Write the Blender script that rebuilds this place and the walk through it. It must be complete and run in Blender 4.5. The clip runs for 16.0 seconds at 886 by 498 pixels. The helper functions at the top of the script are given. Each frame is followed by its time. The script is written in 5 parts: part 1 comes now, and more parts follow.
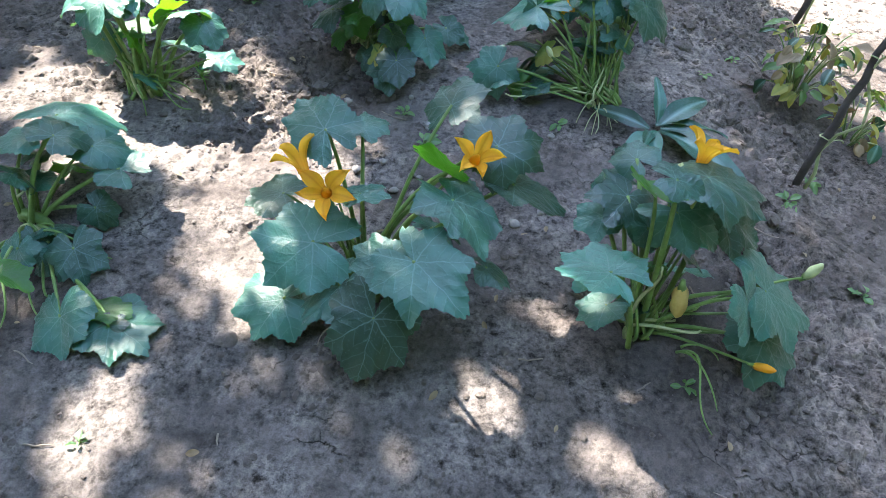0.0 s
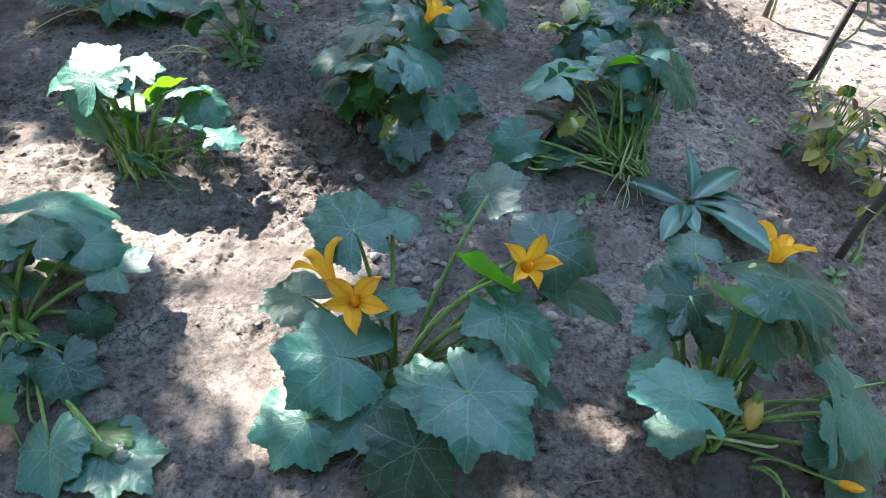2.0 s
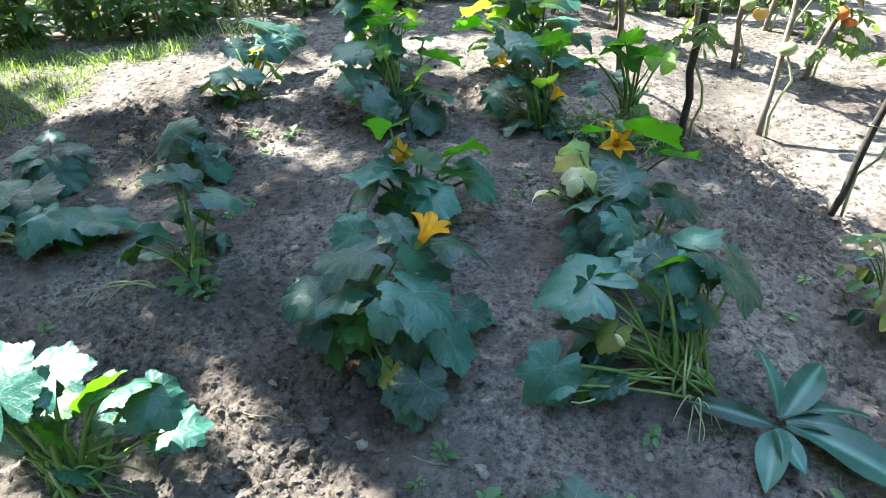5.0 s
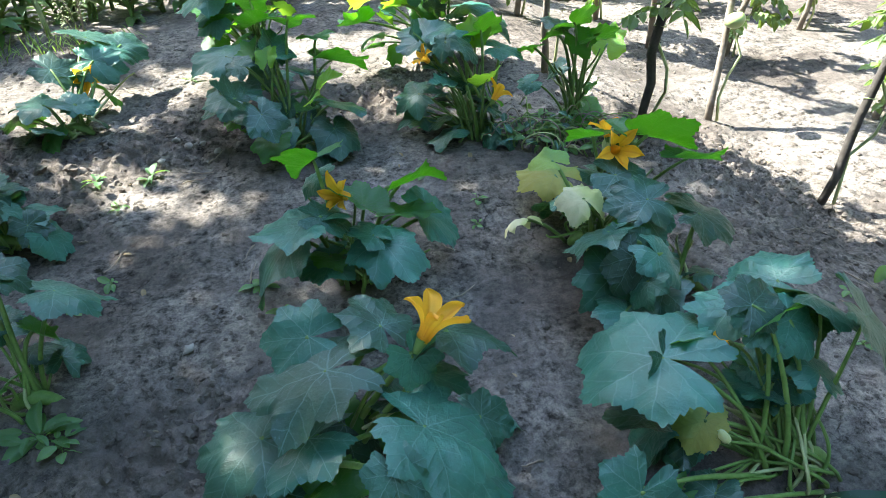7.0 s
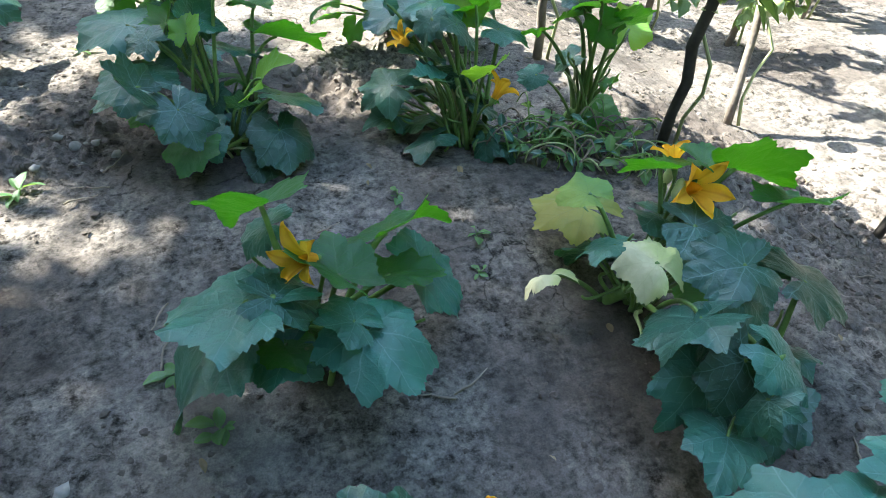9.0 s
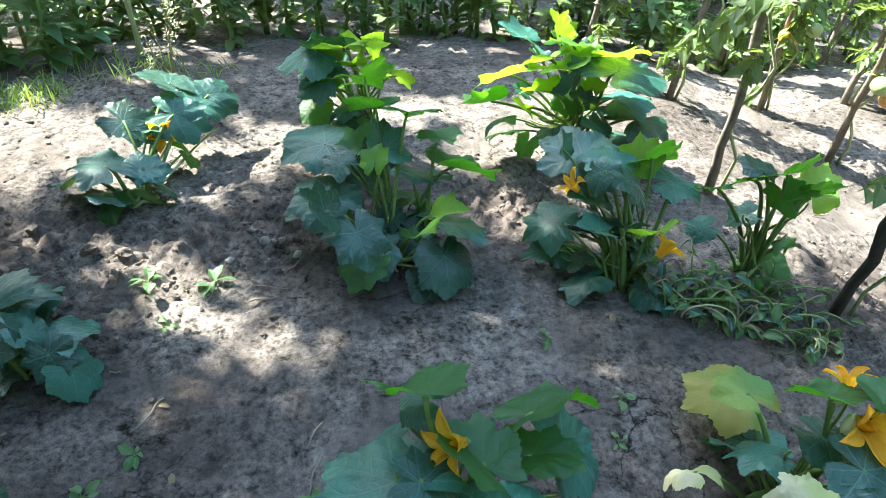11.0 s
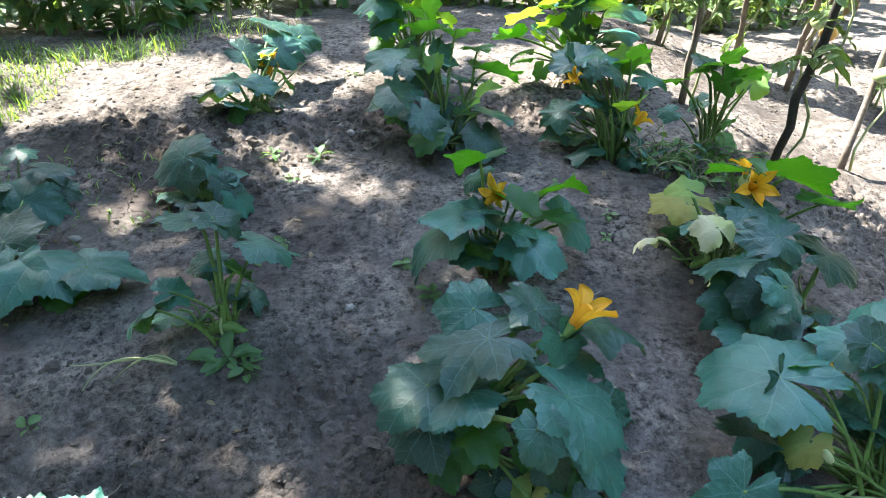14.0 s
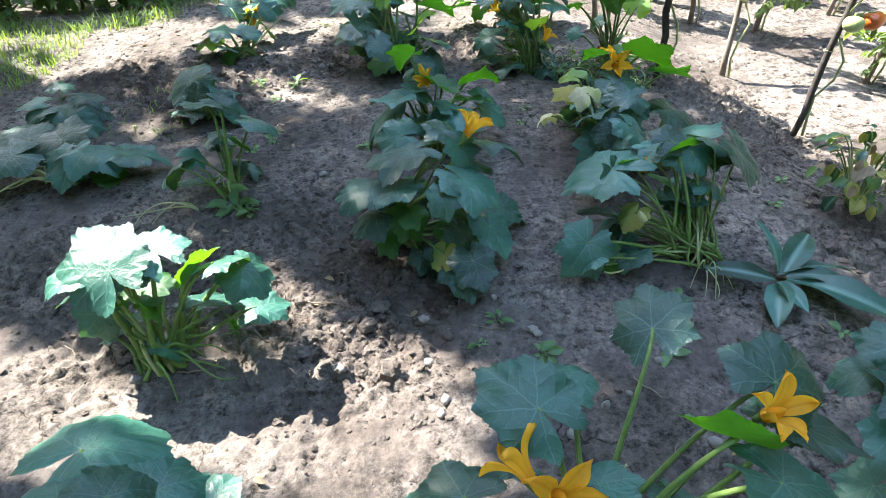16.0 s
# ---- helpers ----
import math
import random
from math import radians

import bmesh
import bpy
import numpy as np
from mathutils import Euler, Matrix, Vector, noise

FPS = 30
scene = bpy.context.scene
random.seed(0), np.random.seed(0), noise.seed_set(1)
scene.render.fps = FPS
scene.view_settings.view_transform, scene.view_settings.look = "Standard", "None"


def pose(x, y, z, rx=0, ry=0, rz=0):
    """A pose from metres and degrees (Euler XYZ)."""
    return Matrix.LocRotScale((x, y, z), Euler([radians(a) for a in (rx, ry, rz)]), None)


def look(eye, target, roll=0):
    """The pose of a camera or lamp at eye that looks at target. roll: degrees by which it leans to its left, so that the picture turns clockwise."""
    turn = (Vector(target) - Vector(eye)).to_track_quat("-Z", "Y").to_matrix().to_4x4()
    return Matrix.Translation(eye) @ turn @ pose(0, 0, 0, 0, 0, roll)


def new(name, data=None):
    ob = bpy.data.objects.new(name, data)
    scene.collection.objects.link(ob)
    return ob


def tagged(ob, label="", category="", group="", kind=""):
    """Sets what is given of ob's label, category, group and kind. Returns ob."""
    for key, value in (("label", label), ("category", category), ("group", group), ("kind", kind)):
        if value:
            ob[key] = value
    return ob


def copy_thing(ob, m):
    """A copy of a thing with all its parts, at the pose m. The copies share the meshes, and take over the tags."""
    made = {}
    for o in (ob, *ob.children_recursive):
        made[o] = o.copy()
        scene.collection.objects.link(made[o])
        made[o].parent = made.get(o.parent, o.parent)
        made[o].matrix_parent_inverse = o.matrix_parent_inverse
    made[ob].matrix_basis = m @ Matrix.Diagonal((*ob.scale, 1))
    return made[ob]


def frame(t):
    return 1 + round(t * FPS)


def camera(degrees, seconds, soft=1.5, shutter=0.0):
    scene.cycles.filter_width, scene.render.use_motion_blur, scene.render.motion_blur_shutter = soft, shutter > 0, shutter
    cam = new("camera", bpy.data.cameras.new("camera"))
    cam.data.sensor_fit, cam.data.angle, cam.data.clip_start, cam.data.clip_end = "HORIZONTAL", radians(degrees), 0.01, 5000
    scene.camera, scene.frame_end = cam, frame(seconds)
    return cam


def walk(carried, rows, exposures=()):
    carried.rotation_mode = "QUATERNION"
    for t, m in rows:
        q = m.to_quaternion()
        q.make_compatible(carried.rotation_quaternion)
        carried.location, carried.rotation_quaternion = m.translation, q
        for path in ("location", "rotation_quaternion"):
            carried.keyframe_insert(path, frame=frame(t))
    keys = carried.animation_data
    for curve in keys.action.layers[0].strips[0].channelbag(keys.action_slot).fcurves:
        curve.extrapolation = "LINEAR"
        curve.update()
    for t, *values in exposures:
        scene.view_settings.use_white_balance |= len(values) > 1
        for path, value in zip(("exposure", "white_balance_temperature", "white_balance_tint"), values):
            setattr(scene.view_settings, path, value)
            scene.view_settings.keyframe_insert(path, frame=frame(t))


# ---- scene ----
cam = camera(67.5, 16.0, 0.65)
PATH = [
    (0, (0.463, 0.191, 1.445), (0.282, 1.515, -0.043), 1.2),
    (0.5, (0.428, 0.229, 1.437), (0.254, 1.549, -0.056), 1.3),
    (1, (0.384, 0.293, 1.421), (0.22, 1.608, -0.077), 1.4),
    (1.5, (0.325, 0.359, 1.423), (0.183, 1.694, -0.06), 1.5),
    (2, (0.288, 0.414, 1.432), (0.158, 1.82, 0.014), 1.6),
    (2.5, (0.271, 0.526, 1.429), (0.149, 1.989, 0.07), 1.0),
    (3, (0.269, 0.689, 1.45), (0.145, 2.177, 0.119), -0.7),
    (3.5, (0.278, 0.811, 1.453), (0.153, 2.313, 0.138), -2.6),
    (4, (0.251, 0.89, 1.479), (0.142, 2.385, 0.155), -2.4),
    (4.5, (0.179, 0.966, 1.509), (0.095, 2.53, 0.265), -3.0),
    (7, (-0.142, 1.716, 1.228), (0.251, 3.232, -0.015), -1.7),
    (7.5, (-0.151, 1.906, 1.133), (0.304, 3.379, -0.141), -2.2),
    (8, (-0.156, 2.056, 1.075), (0.381, 3.478, -0.226), -2.0),
    (8.5, (-0.16, 2.177, 1.041), (0.412, 3.555, -0.291), -0.3),
    (9, (-0.136, 2.295, 1.04), (0.447, 3.69, -0.27), 4.1),
    (9.5, (-0.129, 2.389, 1.077), (0.341, 3.845, -0.212), 3.4),
    (10, (-0.141, 2.449, 1.148), (0.22, 3.965, -0.107), 2.9),
    (12.5, (-0.245, 2.263, 1.371), (-0.143, 3.83, 0.132), 2.1),
    (13, (-0.325, 2.026, 1.35), (-0.2, 3.607, 0.132), 2.4),
    (13.5, (-0.339, 1.829, 1.34), (-0.194, 3.399, 0.109), 1.8),
    (14, (-0.334, 1.557, 1.347), (-0.19, 3.127, 0.116), 0.9),
    (14.5, (-0.304, 1.366, 1.334), (-0.157, 2.935, 0.103), 0.8),
    (15, (-0.299, 1.091, 1.366), (-0.146, 2.663, 0.138), 0.2),
    (15.5, (-0.285, 0.862, 1.381), (-0.127, 2.437, 0.157), -0.8),
    (16, (-0.244, 0.721, 1.379), (-0.085, 2.284, 0.142), -2.0),
]
walk(cam, [(t, look(eye, target, roll)) for t, eye, target, roll in PATH], [(0.0, 4.12, 6500, 10), (3.0, 3.82, 6450, 7), (6.0, 3.88, 6350, 0), (10.0, 3.93, 6400, 0), (13.0, 3.98, 6450, 4), (16.0, 3.82, 6550, 7)])

sun_way = Vector((-0.49, 0.47, 0.735)).normalized()          # towards the sun: ahead and to the left, 47 degrees up

# ---- world, sun, exposure ----
world = bpy.data.worlds.new("sky")
scene.world = world
world.use_nodes = True
wn = world.node_tree
sky = wn.nodes.new("ShaderNodeTexSky")
sky.sky_type = "NISHITA"
sky.sun_disc = False
sky.sun_elevation = math.asin(sun_way.z)
sky.sun_rotation = math.atan2(sun_way.x, sun_way.y)
wn.links.new(sky.outputs[0], wn.nodes["Background"].inputs[0])
wn.nodes["Background"].inputs[1].default_value = 0.13
sun = bpy.data.lights.new("sun", "SUN")
sun.energy, sun.angle, sun.color = 2.65, radians(0.53), (1.0, 0.95, 0.87)
new("sun", sun).matrix_world = look(sun_way * 40, (0, 0, 0))

# ---- materials ----
def material(name):
    m = bpy.data.materials.new(name)
    m.use_nodes = True
    nt = m.node_tree
    return m, nt, nt.nodes["Principled BSDF"], nt.nodes["Material Output"]


def node(nt, kind, **sockets):
    n = nt.nodes.new(kind)
    for key, value in sockets.items():
        n.inputs[key.replace("_", " ")].default_value = value
    return n


def noise_node(nt, scale, detail=4.0, rough=0.55, space="Object"):
    co = nt.nodes.new("ShaderNodeTexCoord")
    n = node(nt, "ShaderNodeTexNoise", Scale=scale, Detail=detail, Roughness=rough)
    nt.links.new(co.outputs[space], n.inputs["Vector"])
    return n


def ramp(nt, source, stops):
    r = nt.nodes.new("ShaderNodeValToRGB")
    e = r.color_ramp.elements
    while len(e) < len(stops):
        e.new(0.5)
    for el, (at, col) in zip(e, stops):
        el.position, el.color = at, (*col, 1)
    nt.links.new(source, r.inputs[0])
    return r.outputs[0]


def mix(nt, fac, a, b, kind="MIX"):
    m = nt.nodes.new("ShaderNodeMix")
    m.data_type, m.blend_type = "RGBA", kind
    for socket, v in ((m.inputs[0], fac), (m.inputs[6], a), (m.inputs[7], b)):
        if isinstance(v, bpy.types.NodeSocket):
            nt.links.new(v, socket)
        elif isinstance(v, (int, float)):
            socket.default_value = v
        else:
            socket.default_value = (*v, 1)
    return m.outputs[2]


def bump(nt, bsdf, height, strength, distance):
    b = node(nt, "ShaderNodeBump", Strength=strength, Distance=distance)
    nt.links.new(height, b.inputs["Height"])
    if bsdf.inputs["Normal"].is_linked:
        nt.links.new(bsdf.inputs["Normal"].links[0].from_socket, b.inputs["Normal"])
    nt.links.new(b.outputs[0], bsdf.inputs["Normal"])


def calc(nt, op, a, b=0.0):
    """One step of arithmetic on sockets or numbers."""
    n = nt.nodes.new("ShaderNodeMath")
    n.operation = op
    for socket, v in zip(n.inputs, (a, b)):
        if isinstance(v, bpy.types.NodeSocket):
            nt.links.new(v, socket)
        else:
            socket.default_value = v
    return n.outputs[0]


def vein_lines(nt):
    """The vein net of a lobed blade from its own flat coordinates: main ribs, side ribs, and the quilting between."""
    att = nt.nodes.new("ShaderNodeAttribute")
    att.attribute_name = "blade"
    wob = node(nt, "ShaderNodeTexNoise", Scale=4.0, Detail=3.0)
    nt.links.new(att.outputs["Vector"], wob.inputs["Vector"])
    sep = nt.nodes.new("ShaderNodeSeparateXYZ")
    nt.links.new(mix(nt, 0.10, att.outputs["Vector"], wob.outputs[1], "ADD"), sep.inputs[0])
    x, y = calc(nt, "SUBTRACT", sep.outputs[0], 0.05), calc(nt, "ABSOLUTE", calc(nt, "SUBTRACT", sep.outputs[1], 0.05))
    flag = nt.nodes.new("ShaderNodeSeparateXYZ")
    nt.links.new(att.outputs["Vector"], flag.inputs[0])
    best = along = None
    for deg in (0, 48, 100, 148):
        c, q = math.cos(radians(deg)), math.sin(radians(deg))
        s = calc(nt, "ADD", calc(nt, "MULTIPLY", x, c), calc(nt, "MULTIPLY", y, q))
        p = calc(nt, "ABSOLUTE", calc(nt, "SUBTRACT", calc(nt, "MULTIPLY", y, c), calc(nt, "MULTIPLY", x, q)))
        p = calc(nt, "MAXIMUM", p, calc(nt, "MULTIPLY", s, -1.0))
        if best is None:
            best, along = p, s
        else:
            nearer = calc(nt, "LESS_THAN", p, best)
            along = calc(nt, "ADD", along, calc(nt, "MULTIPLY", nearer, calc(nt, "SUBTRACT", s, along)))
            best = calc(nt, "MINIMUM", best, p)
    width = calc(nt, "SUBTRACT", 0.017, calc(nt, "MULTIPLY", along, 0.010))
    main = calc(nt, "MAXIMUM", calc(nt, "SUBTRACT", 1.0, calc(nt, "DIVIDE", best, width)), 0.0)
    step = calc(nt, "FRACT", calc(nt, "ADD", calc(nt, "MULTIPLY", calc(nt, "SUBTRACT", along, calc(nt, "MULTIPLY", best, 0.75)), 5.5), 8.3))
    gap = calc(nt, "SUBTRACT", 0.5, calc(nt, "ABSOLUTE", calc(nt, "SUBTRACT", step, 0.5)))
    side = calc(nt, "MULTIPLY", calc(nt, "MAXIMUM", calc(nt, "SUBTRACT", 1.0, calc(nt, "MULTIPLY", gap, 13.0)), 0.0), 0.45)
    lines = calc(nt, "MULTIPLY", calc(nt, "MAXIMUM", main, side), flag.outputs[2])
    quilt = calc(nt, "MULTIPLY", calc(nt, "POWER", calc(nt, "MINIMUM", calc(nt, "MULTIPLY", best, 9.0), calc(nt, "MULTIPLY", gap, 2.0)), 0.5), flag.outputs[2])
    return lines, quilt


def leaf_material(name, dark, light, vein, glow, share=0.35, rough=0.5, blotch=None, veined=False, speck=0.22):
    """A leaf: two greens that vary from leaf to leaf, pale veins, mottling, and light that shines through."""
    m, nt, bsdf, out = material(name)
    info = nt.nodes.new("ShaderNodeObjectInfo")
    col = ramp(nt, info.outputs["Random"], [(0.0, dark), (1.0, light)])
    big = noise_node(nt, 14, 5, 0.6)
    col = mix(nt, 0.75, col, ramp(nt, big.outputs[0], [(0.3, (0.62, 0.64, 0.6)), (0.7, (1.25, 1.22, 1.22))]), "MULTIPLY")
    if blotch:
        spots = noise_node(nt, 9, 3, 0.5)
        col = mix(nt, ramp(nt, spots.outputs[0], [(0.44, (0, 0, 0)), (0.58, (1, 1, 1))]), col, blotch)
    fine = noise_node(nt, 120, 3, 0.7)
    col = mix(nt, ramp(nt, fine.outputs[0], [(0.60, (0, 0, 0)), (0.70, (speck, speck, speck))]), col, vein)
    att = nt.nodes.new("ShaderNodeAttribute")
    att.attribute_name = "vein"
    ribs = att.outputs["Fac"]
    if veined:
        lines, quilt = vein_lines(nt)
        ribs = calc(nt, "MAXIMUM", calc(nt, "MULTIPLY", lines, 0.42), ribs)
    col = mix(nt, ribs, col, vein)
    nt.links.new(col, bsdf.inputs["Base Color"])
    bsdf.inputs["Roughness"].default_value = rough
    bsdf.inputs["Specular IOR Level"].default_value = 0.52
    bsdf.inputs["Sheen Weight"].default_value = 0.02
    bsdf.inputs["Sheen Roughness"].default_value = 0.4
    bump(nt, bsdf, noise_node(nt, 95, 5, 0.65).outputs[0], 0.45, 0.005)
    if veined:
        bump(nt, bsdf, quilt, 0.28, 0.004)
    tr = nt.nodes.new("ShaderNodeBsdfTranslucent")
    nt.links.new(mix(nt, ribs, glow, tuple(c * 0.6 for c in glow)), tr.inputs["Color"])
    ms = node(nt, "ShaderNodeMixShader", Fac=share)
    nt.links.new(bsdf.outputs[0], ms.inputs[1])
    nt.links.new(tr.outputs[0], ms.inputs[2])
    nt.links.new(ms.outputs[0], out.inputs["Surface"])
    return m


def plain(name, a, b, scale=20, rough=0.7, relief=0.3, distance=0.004, spec=0.3):
    m, nt, bsdf, out = material(name)
    n = noise_node(nt, scale, 6, 0.65)
    info = nt.nodes.new("ShaderNodeObjectInfo")
    col = ramp(nt, n.outputs[0], [(0.3, a), (0.7, b)])
    col = mix(nt, 0.5, col, ramp(nt, info.outputs["Random"], [(0, (0.75, 0.75, 0.75)), (1, (1.15, 1.15, 1.15))]), "MULTIPLY")
    nt.links.new(col, bsdf.inputs["Base Color"])
    bsdf.inputs["Roughness"].default_value = rough
    bsdf.inputs["Specular IOR Level"].default_value = spec
    bump(nt, bsdf, noise_node(nt, scale * 3, 5, 0.6).outputs[0], relief, distance)
    return m


def soil_material():
    m, nt, bsdf, out = material("dry_soil")
    large = noise_node(nt, 2.2, 7, 0.62)
    mid = noise_node(nt, 9, 7, 0.62)
    fine = noise_node(nt, 70, 7, 0.7)
    col = ramp(nt, large.outputs[0], [(0.3, (0.096, 0.084, 0.078)), (0.55, (0.158, 0.139, 0.129)), (0.75, (0.224, 0.197, 0.182))])
    col = mix(nt, 0.7, col, ramp(nt, mid.outputs[0], [(0.32, (0.55, 0.53, 0.52)), (0.5, (0.97, 0.97, 0.97)), (0.68, (1.22, 1.2, 1.18))]), "MULTIPLY")
    crust = noise_node(nt, 2.6, 5, 0.6)
    loose = ramp(nt, crust.outputs[0], [(0.38, (0.32, 0.32, 0.32)), (0.54, (1, 1, 1))])
    # low stops of fine darken the tiny crevices, shade put into the colour
    col = mix(nt, loose, col, ramp(nt, fine.outputs[0], [(0.34, (0.4, 0.39, 0.38)), (0.5, (1, 1, 1)), (0.66, (1.35, 1.33, 1.3))]), "MULTIPLY")
    # larger hollows darkened in the colour too, crevice shade the bump cannot cast
    shaded_pits = noise_node(nt, 27, 8, 0.72)
    col = mix(nt, loose, col, ramp(nt, shaded_pits.outputs[0], [(0.35, (0.13, 0.12, 0.11)), (0.46, (0.88, 0.88, 0.88)), (0.62, (1.45, 1.42, 1.39))]), "MULTIPLY")
    grain = noise_node(nt, 260, 4, 0.7)
    col = mix(nt, 0.5, col, ramp(nt, grain.outputs[0], [(0.36, (0.6, 0.6, 0.6)), (0.5, (1, 1, 1)), (0.64, (1.25, 1.25, 1.25))]), "MULTIPLY")
    damp = noise_node(nt, 1.3, 6, 0.6)
    col = mix(nt, 0.85, col, ramp(nt, damp.outputs[0], [(0.40, (0.55, 0.52, 0.51)), (0.52, (0.95, 0.95, 0.95)), (0.66, (1.22, 1.2, 1.18))]), "MULTIPLY")
    co = nt.nodes.new("ShaderNodeTexCoord")
    warp = mix(nt, 0.16, co.outputs["Object"], noise_node(nt, 5, 5, 0.65).outputs[1], "ADD")
    cells = node(nt, "ShaderNodeTexVoronoi", Scale=6.0)
    cells.feature = "DISTANCE_TO_EDGE"
    nt.links.new(warp, cells.inputs["Vector"])
    crack = ramp(nt, cells.outputs["Distance"], [(0.0, (0, 0, 0)), (0.011, (1, 1, 1))])
    where = ramp(nt, noise_node(nt, 1.7, 3, 0.5).outputs[0], [(0.54, (1, 1, 1)), (0.62, (0, 0, 0))])
    crack = mix(nt, where, crack, (1, 1, 1))
    col = mix(nt, 0.7, col, crack, "MULTIPLY")
    att = nt.nodes.new("ShaderNodeAttribute")
    att.attribute_name = "fresh"
    col = mix(nt, att.outputs["Fac"], col, mix(nt, 1.0, col, (0.92, 0.88, 0.85), "MULTIPLY"))
    nt.links.new(col, bsdf.inputs["Base Color"])
    bsdf.inputs["Roughness"].default_value = 0.93
    bsdf.inputs["Specular IOR Level"].default_value = 0.15
    bump(nt, bsdf, mid.outputs[0], 0.7, 0.03)
    crumb = mix(nt, loose, (0.5, 0.5, 0.5), shaded_pits.outputs[0])
    bump(nt, bsdf, crumb, 0.9, 0.016)
    bump(nt, bsdf, fine.outputs[0], 0.6, 0.007)
    bump(nt, bsdf, crack, 0.9, 0.012)
    return m


LEAF = leaf_material("squash_leaf", (0.004, 0.030, 0.019), (0.034, 0.134, 0.101), (0.16, 0.28, 0.23), (0.14, 0.36, 0.02), 0.10, 0.38, veined=True)
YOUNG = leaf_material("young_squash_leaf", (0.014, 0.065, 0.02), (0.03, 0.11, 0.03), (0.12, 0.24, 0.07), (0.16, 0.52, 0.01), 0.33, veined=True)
# LIT is YOUNG brightened to yellow-green: backlight put into its colour and glow
LIT = leaf_material("backlit_young_leaf", (0.07, 0.20, 0.02), (0.10, 0.26, 0.025), (0.22, 0.34, 0.08), (0.36, 0.60, 0.03), 0.42, veined=True)
SICK = leaf_material("mottled_leaf", (0.16, 0.28, 0.06), (0.22, 0.33, 0.08), (0.12, 0.22, 0.08), (0.5, 0.55, 0.06), 0.4, 0.6, (0.09, 0.22, 0.06), True)
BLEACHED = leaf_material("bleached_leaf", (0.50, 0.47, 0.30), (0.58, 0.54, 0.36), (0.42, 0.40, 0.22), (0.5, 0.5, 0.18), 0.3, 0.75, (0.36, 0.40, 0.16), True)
YELLOWED = leaf_material("yellowed_leaf", (0.30, 0.27, 0.06), (0.34, 0.32, 0.08), (0.20, 0.26, 0.08), (0.5, 0.45, 0.06), 0.35, 0.6, (0.14, 0.22, 0.05), True)
WEED = leaf_material("weed_leaf", (0.06, 0.14, 0.06), (0.09, 0.19, 0.08), (0.17, 0.27, 0.13), (0.25, 0.42, 0.05), 0.35)
TOMATO_LEAF = leaf_material("tomato_leaf", (0.07, 0.12, 0.045), (0.13, 0.19, 0.07), (0.18, 0.24, 0.1), (0.3, 0.42, 0.06), 0.35, 0.6)
DRY_LEAF = leaf_material("dry_leaf", (0.20, 0.145, 0.09), (0.29, 0.22, 0.14), (0.2, 0.15, 0.09), (0.3, 0.2, 0.06), 0.2, 0.8)
CROWN = leaf_material("tree_leaf", (0.05, 0.11, 0.03), (0.08, 0.15, 0.04), (0.1, 0.18, 0.05), (0.16, 0.26, 0.03), 0.2)
GRASS = leaf_material("grass_blade", (0.07, 0.16, 0.04), (0.13, 0.22, 0.05), (0.2, 0.3, 0.08), (0.3, 0.45, 0.05), 0.4)
PETAL = leaf_material("squash_petal", (0.88, 0.40, 0.02), (0.92, 0.47, 0.03), (0.86, 0.30, 0.012), (0.98, 0.60, 0.04), 0.45, 0.6, speck=0.1)
STEM = plain("leaf_stem_green", (0.085, 0.155, 0.035), (0.17, 0.26, 0.075), 30, 0.5)
PALE_STEM = plain("pale_stem", (0.28, 0.32, 0.14), (0.38, 0.40, 0.22), 30, 0.6)
STAKE = plain("weathered_wood", (0.13, 0.105, 0.09), (0.25, 0.21, 0.18), 25, 0.85, 0.8)
DARK_STAKE = plain("dark_bark", (0.035, 0.03, 0.028), (0.075, 0.065, 0.06), 25, 0.9, 0.8)
FADED = plain("faded_petal", (0.42, 0.30, 0.08), (0.55, 0.42, 0.14), 30, 0.7)
BUD = plain("pale_bud", (0.42, 0.46, 0.20), (0.60, 0.60, 0.34), 30, 0.6)
BARK = plain("tree_bark", (0.07, 0.055, 0.045), (0.15, 0.12, 0.10), 12, 0.95, 1.0, 0.02)
STONE = plain("grey_stone", (0.17, 0.155, 0.14), (0.28, 0.255, 0.235), 40, 0.85)
CLOD = plain("soil_clod", (0.085, 0.071, 0.063), (0.155, 0.131, 0.117), 45, 0.95, 1.0, 0.008, 0.1)
TWIG = plain("dry_twig", (0.16, 0.125, 0.10), (0.27, 0.22, 0.17), 40, 0.9)
RED = plain("ripe_tomato", (0.55, 0.09, 0.02), (0.65, 0.17, 0.03), 8, 0.3, 0.05, 0.001, 0.5)
GREEN_FRUIT = plain("green_tomato", (0.28, 0.38, 0.14), (0.42, 0.48, 0.22), 8, 0.35, 0.05, 0.001, 0.5)
ORANGE_FRUIT = plain("turning_tomato", (0.55, 0.27, 0.06), (0.62, 0.36, 0.10), 8, 0.35, 0.05, 0.001, 0.5)
SOIL = soil_material()
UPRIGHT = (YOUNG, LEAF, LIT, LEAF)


# ---- mesh helpers ----
rng = random.Random(11)


def empty(name, at, label, category, group="", turn=0.0):
    ob = new(name)
    ob.empty_display_size = 0.05
    ob.matrix_world = pose(*at, 0, 0, turn)
    return tagged(ob, label, category, group)


def mesh(name, verts, faces, mat, smooth=True, vein=None):
    me = bpy.data.meshes.new(name)
    me.from_pydata(verts, [], faces)
    me.materials.append(mat)
    if smooth:
        me.polygons.foreach_set("use_smooth", [True] * len(me.polygons))
    if vein is not None:
        me.attributes.new("vein", "FLOAT", "POINT").data.foreach_set("value", vein)
    me.update()
    return me


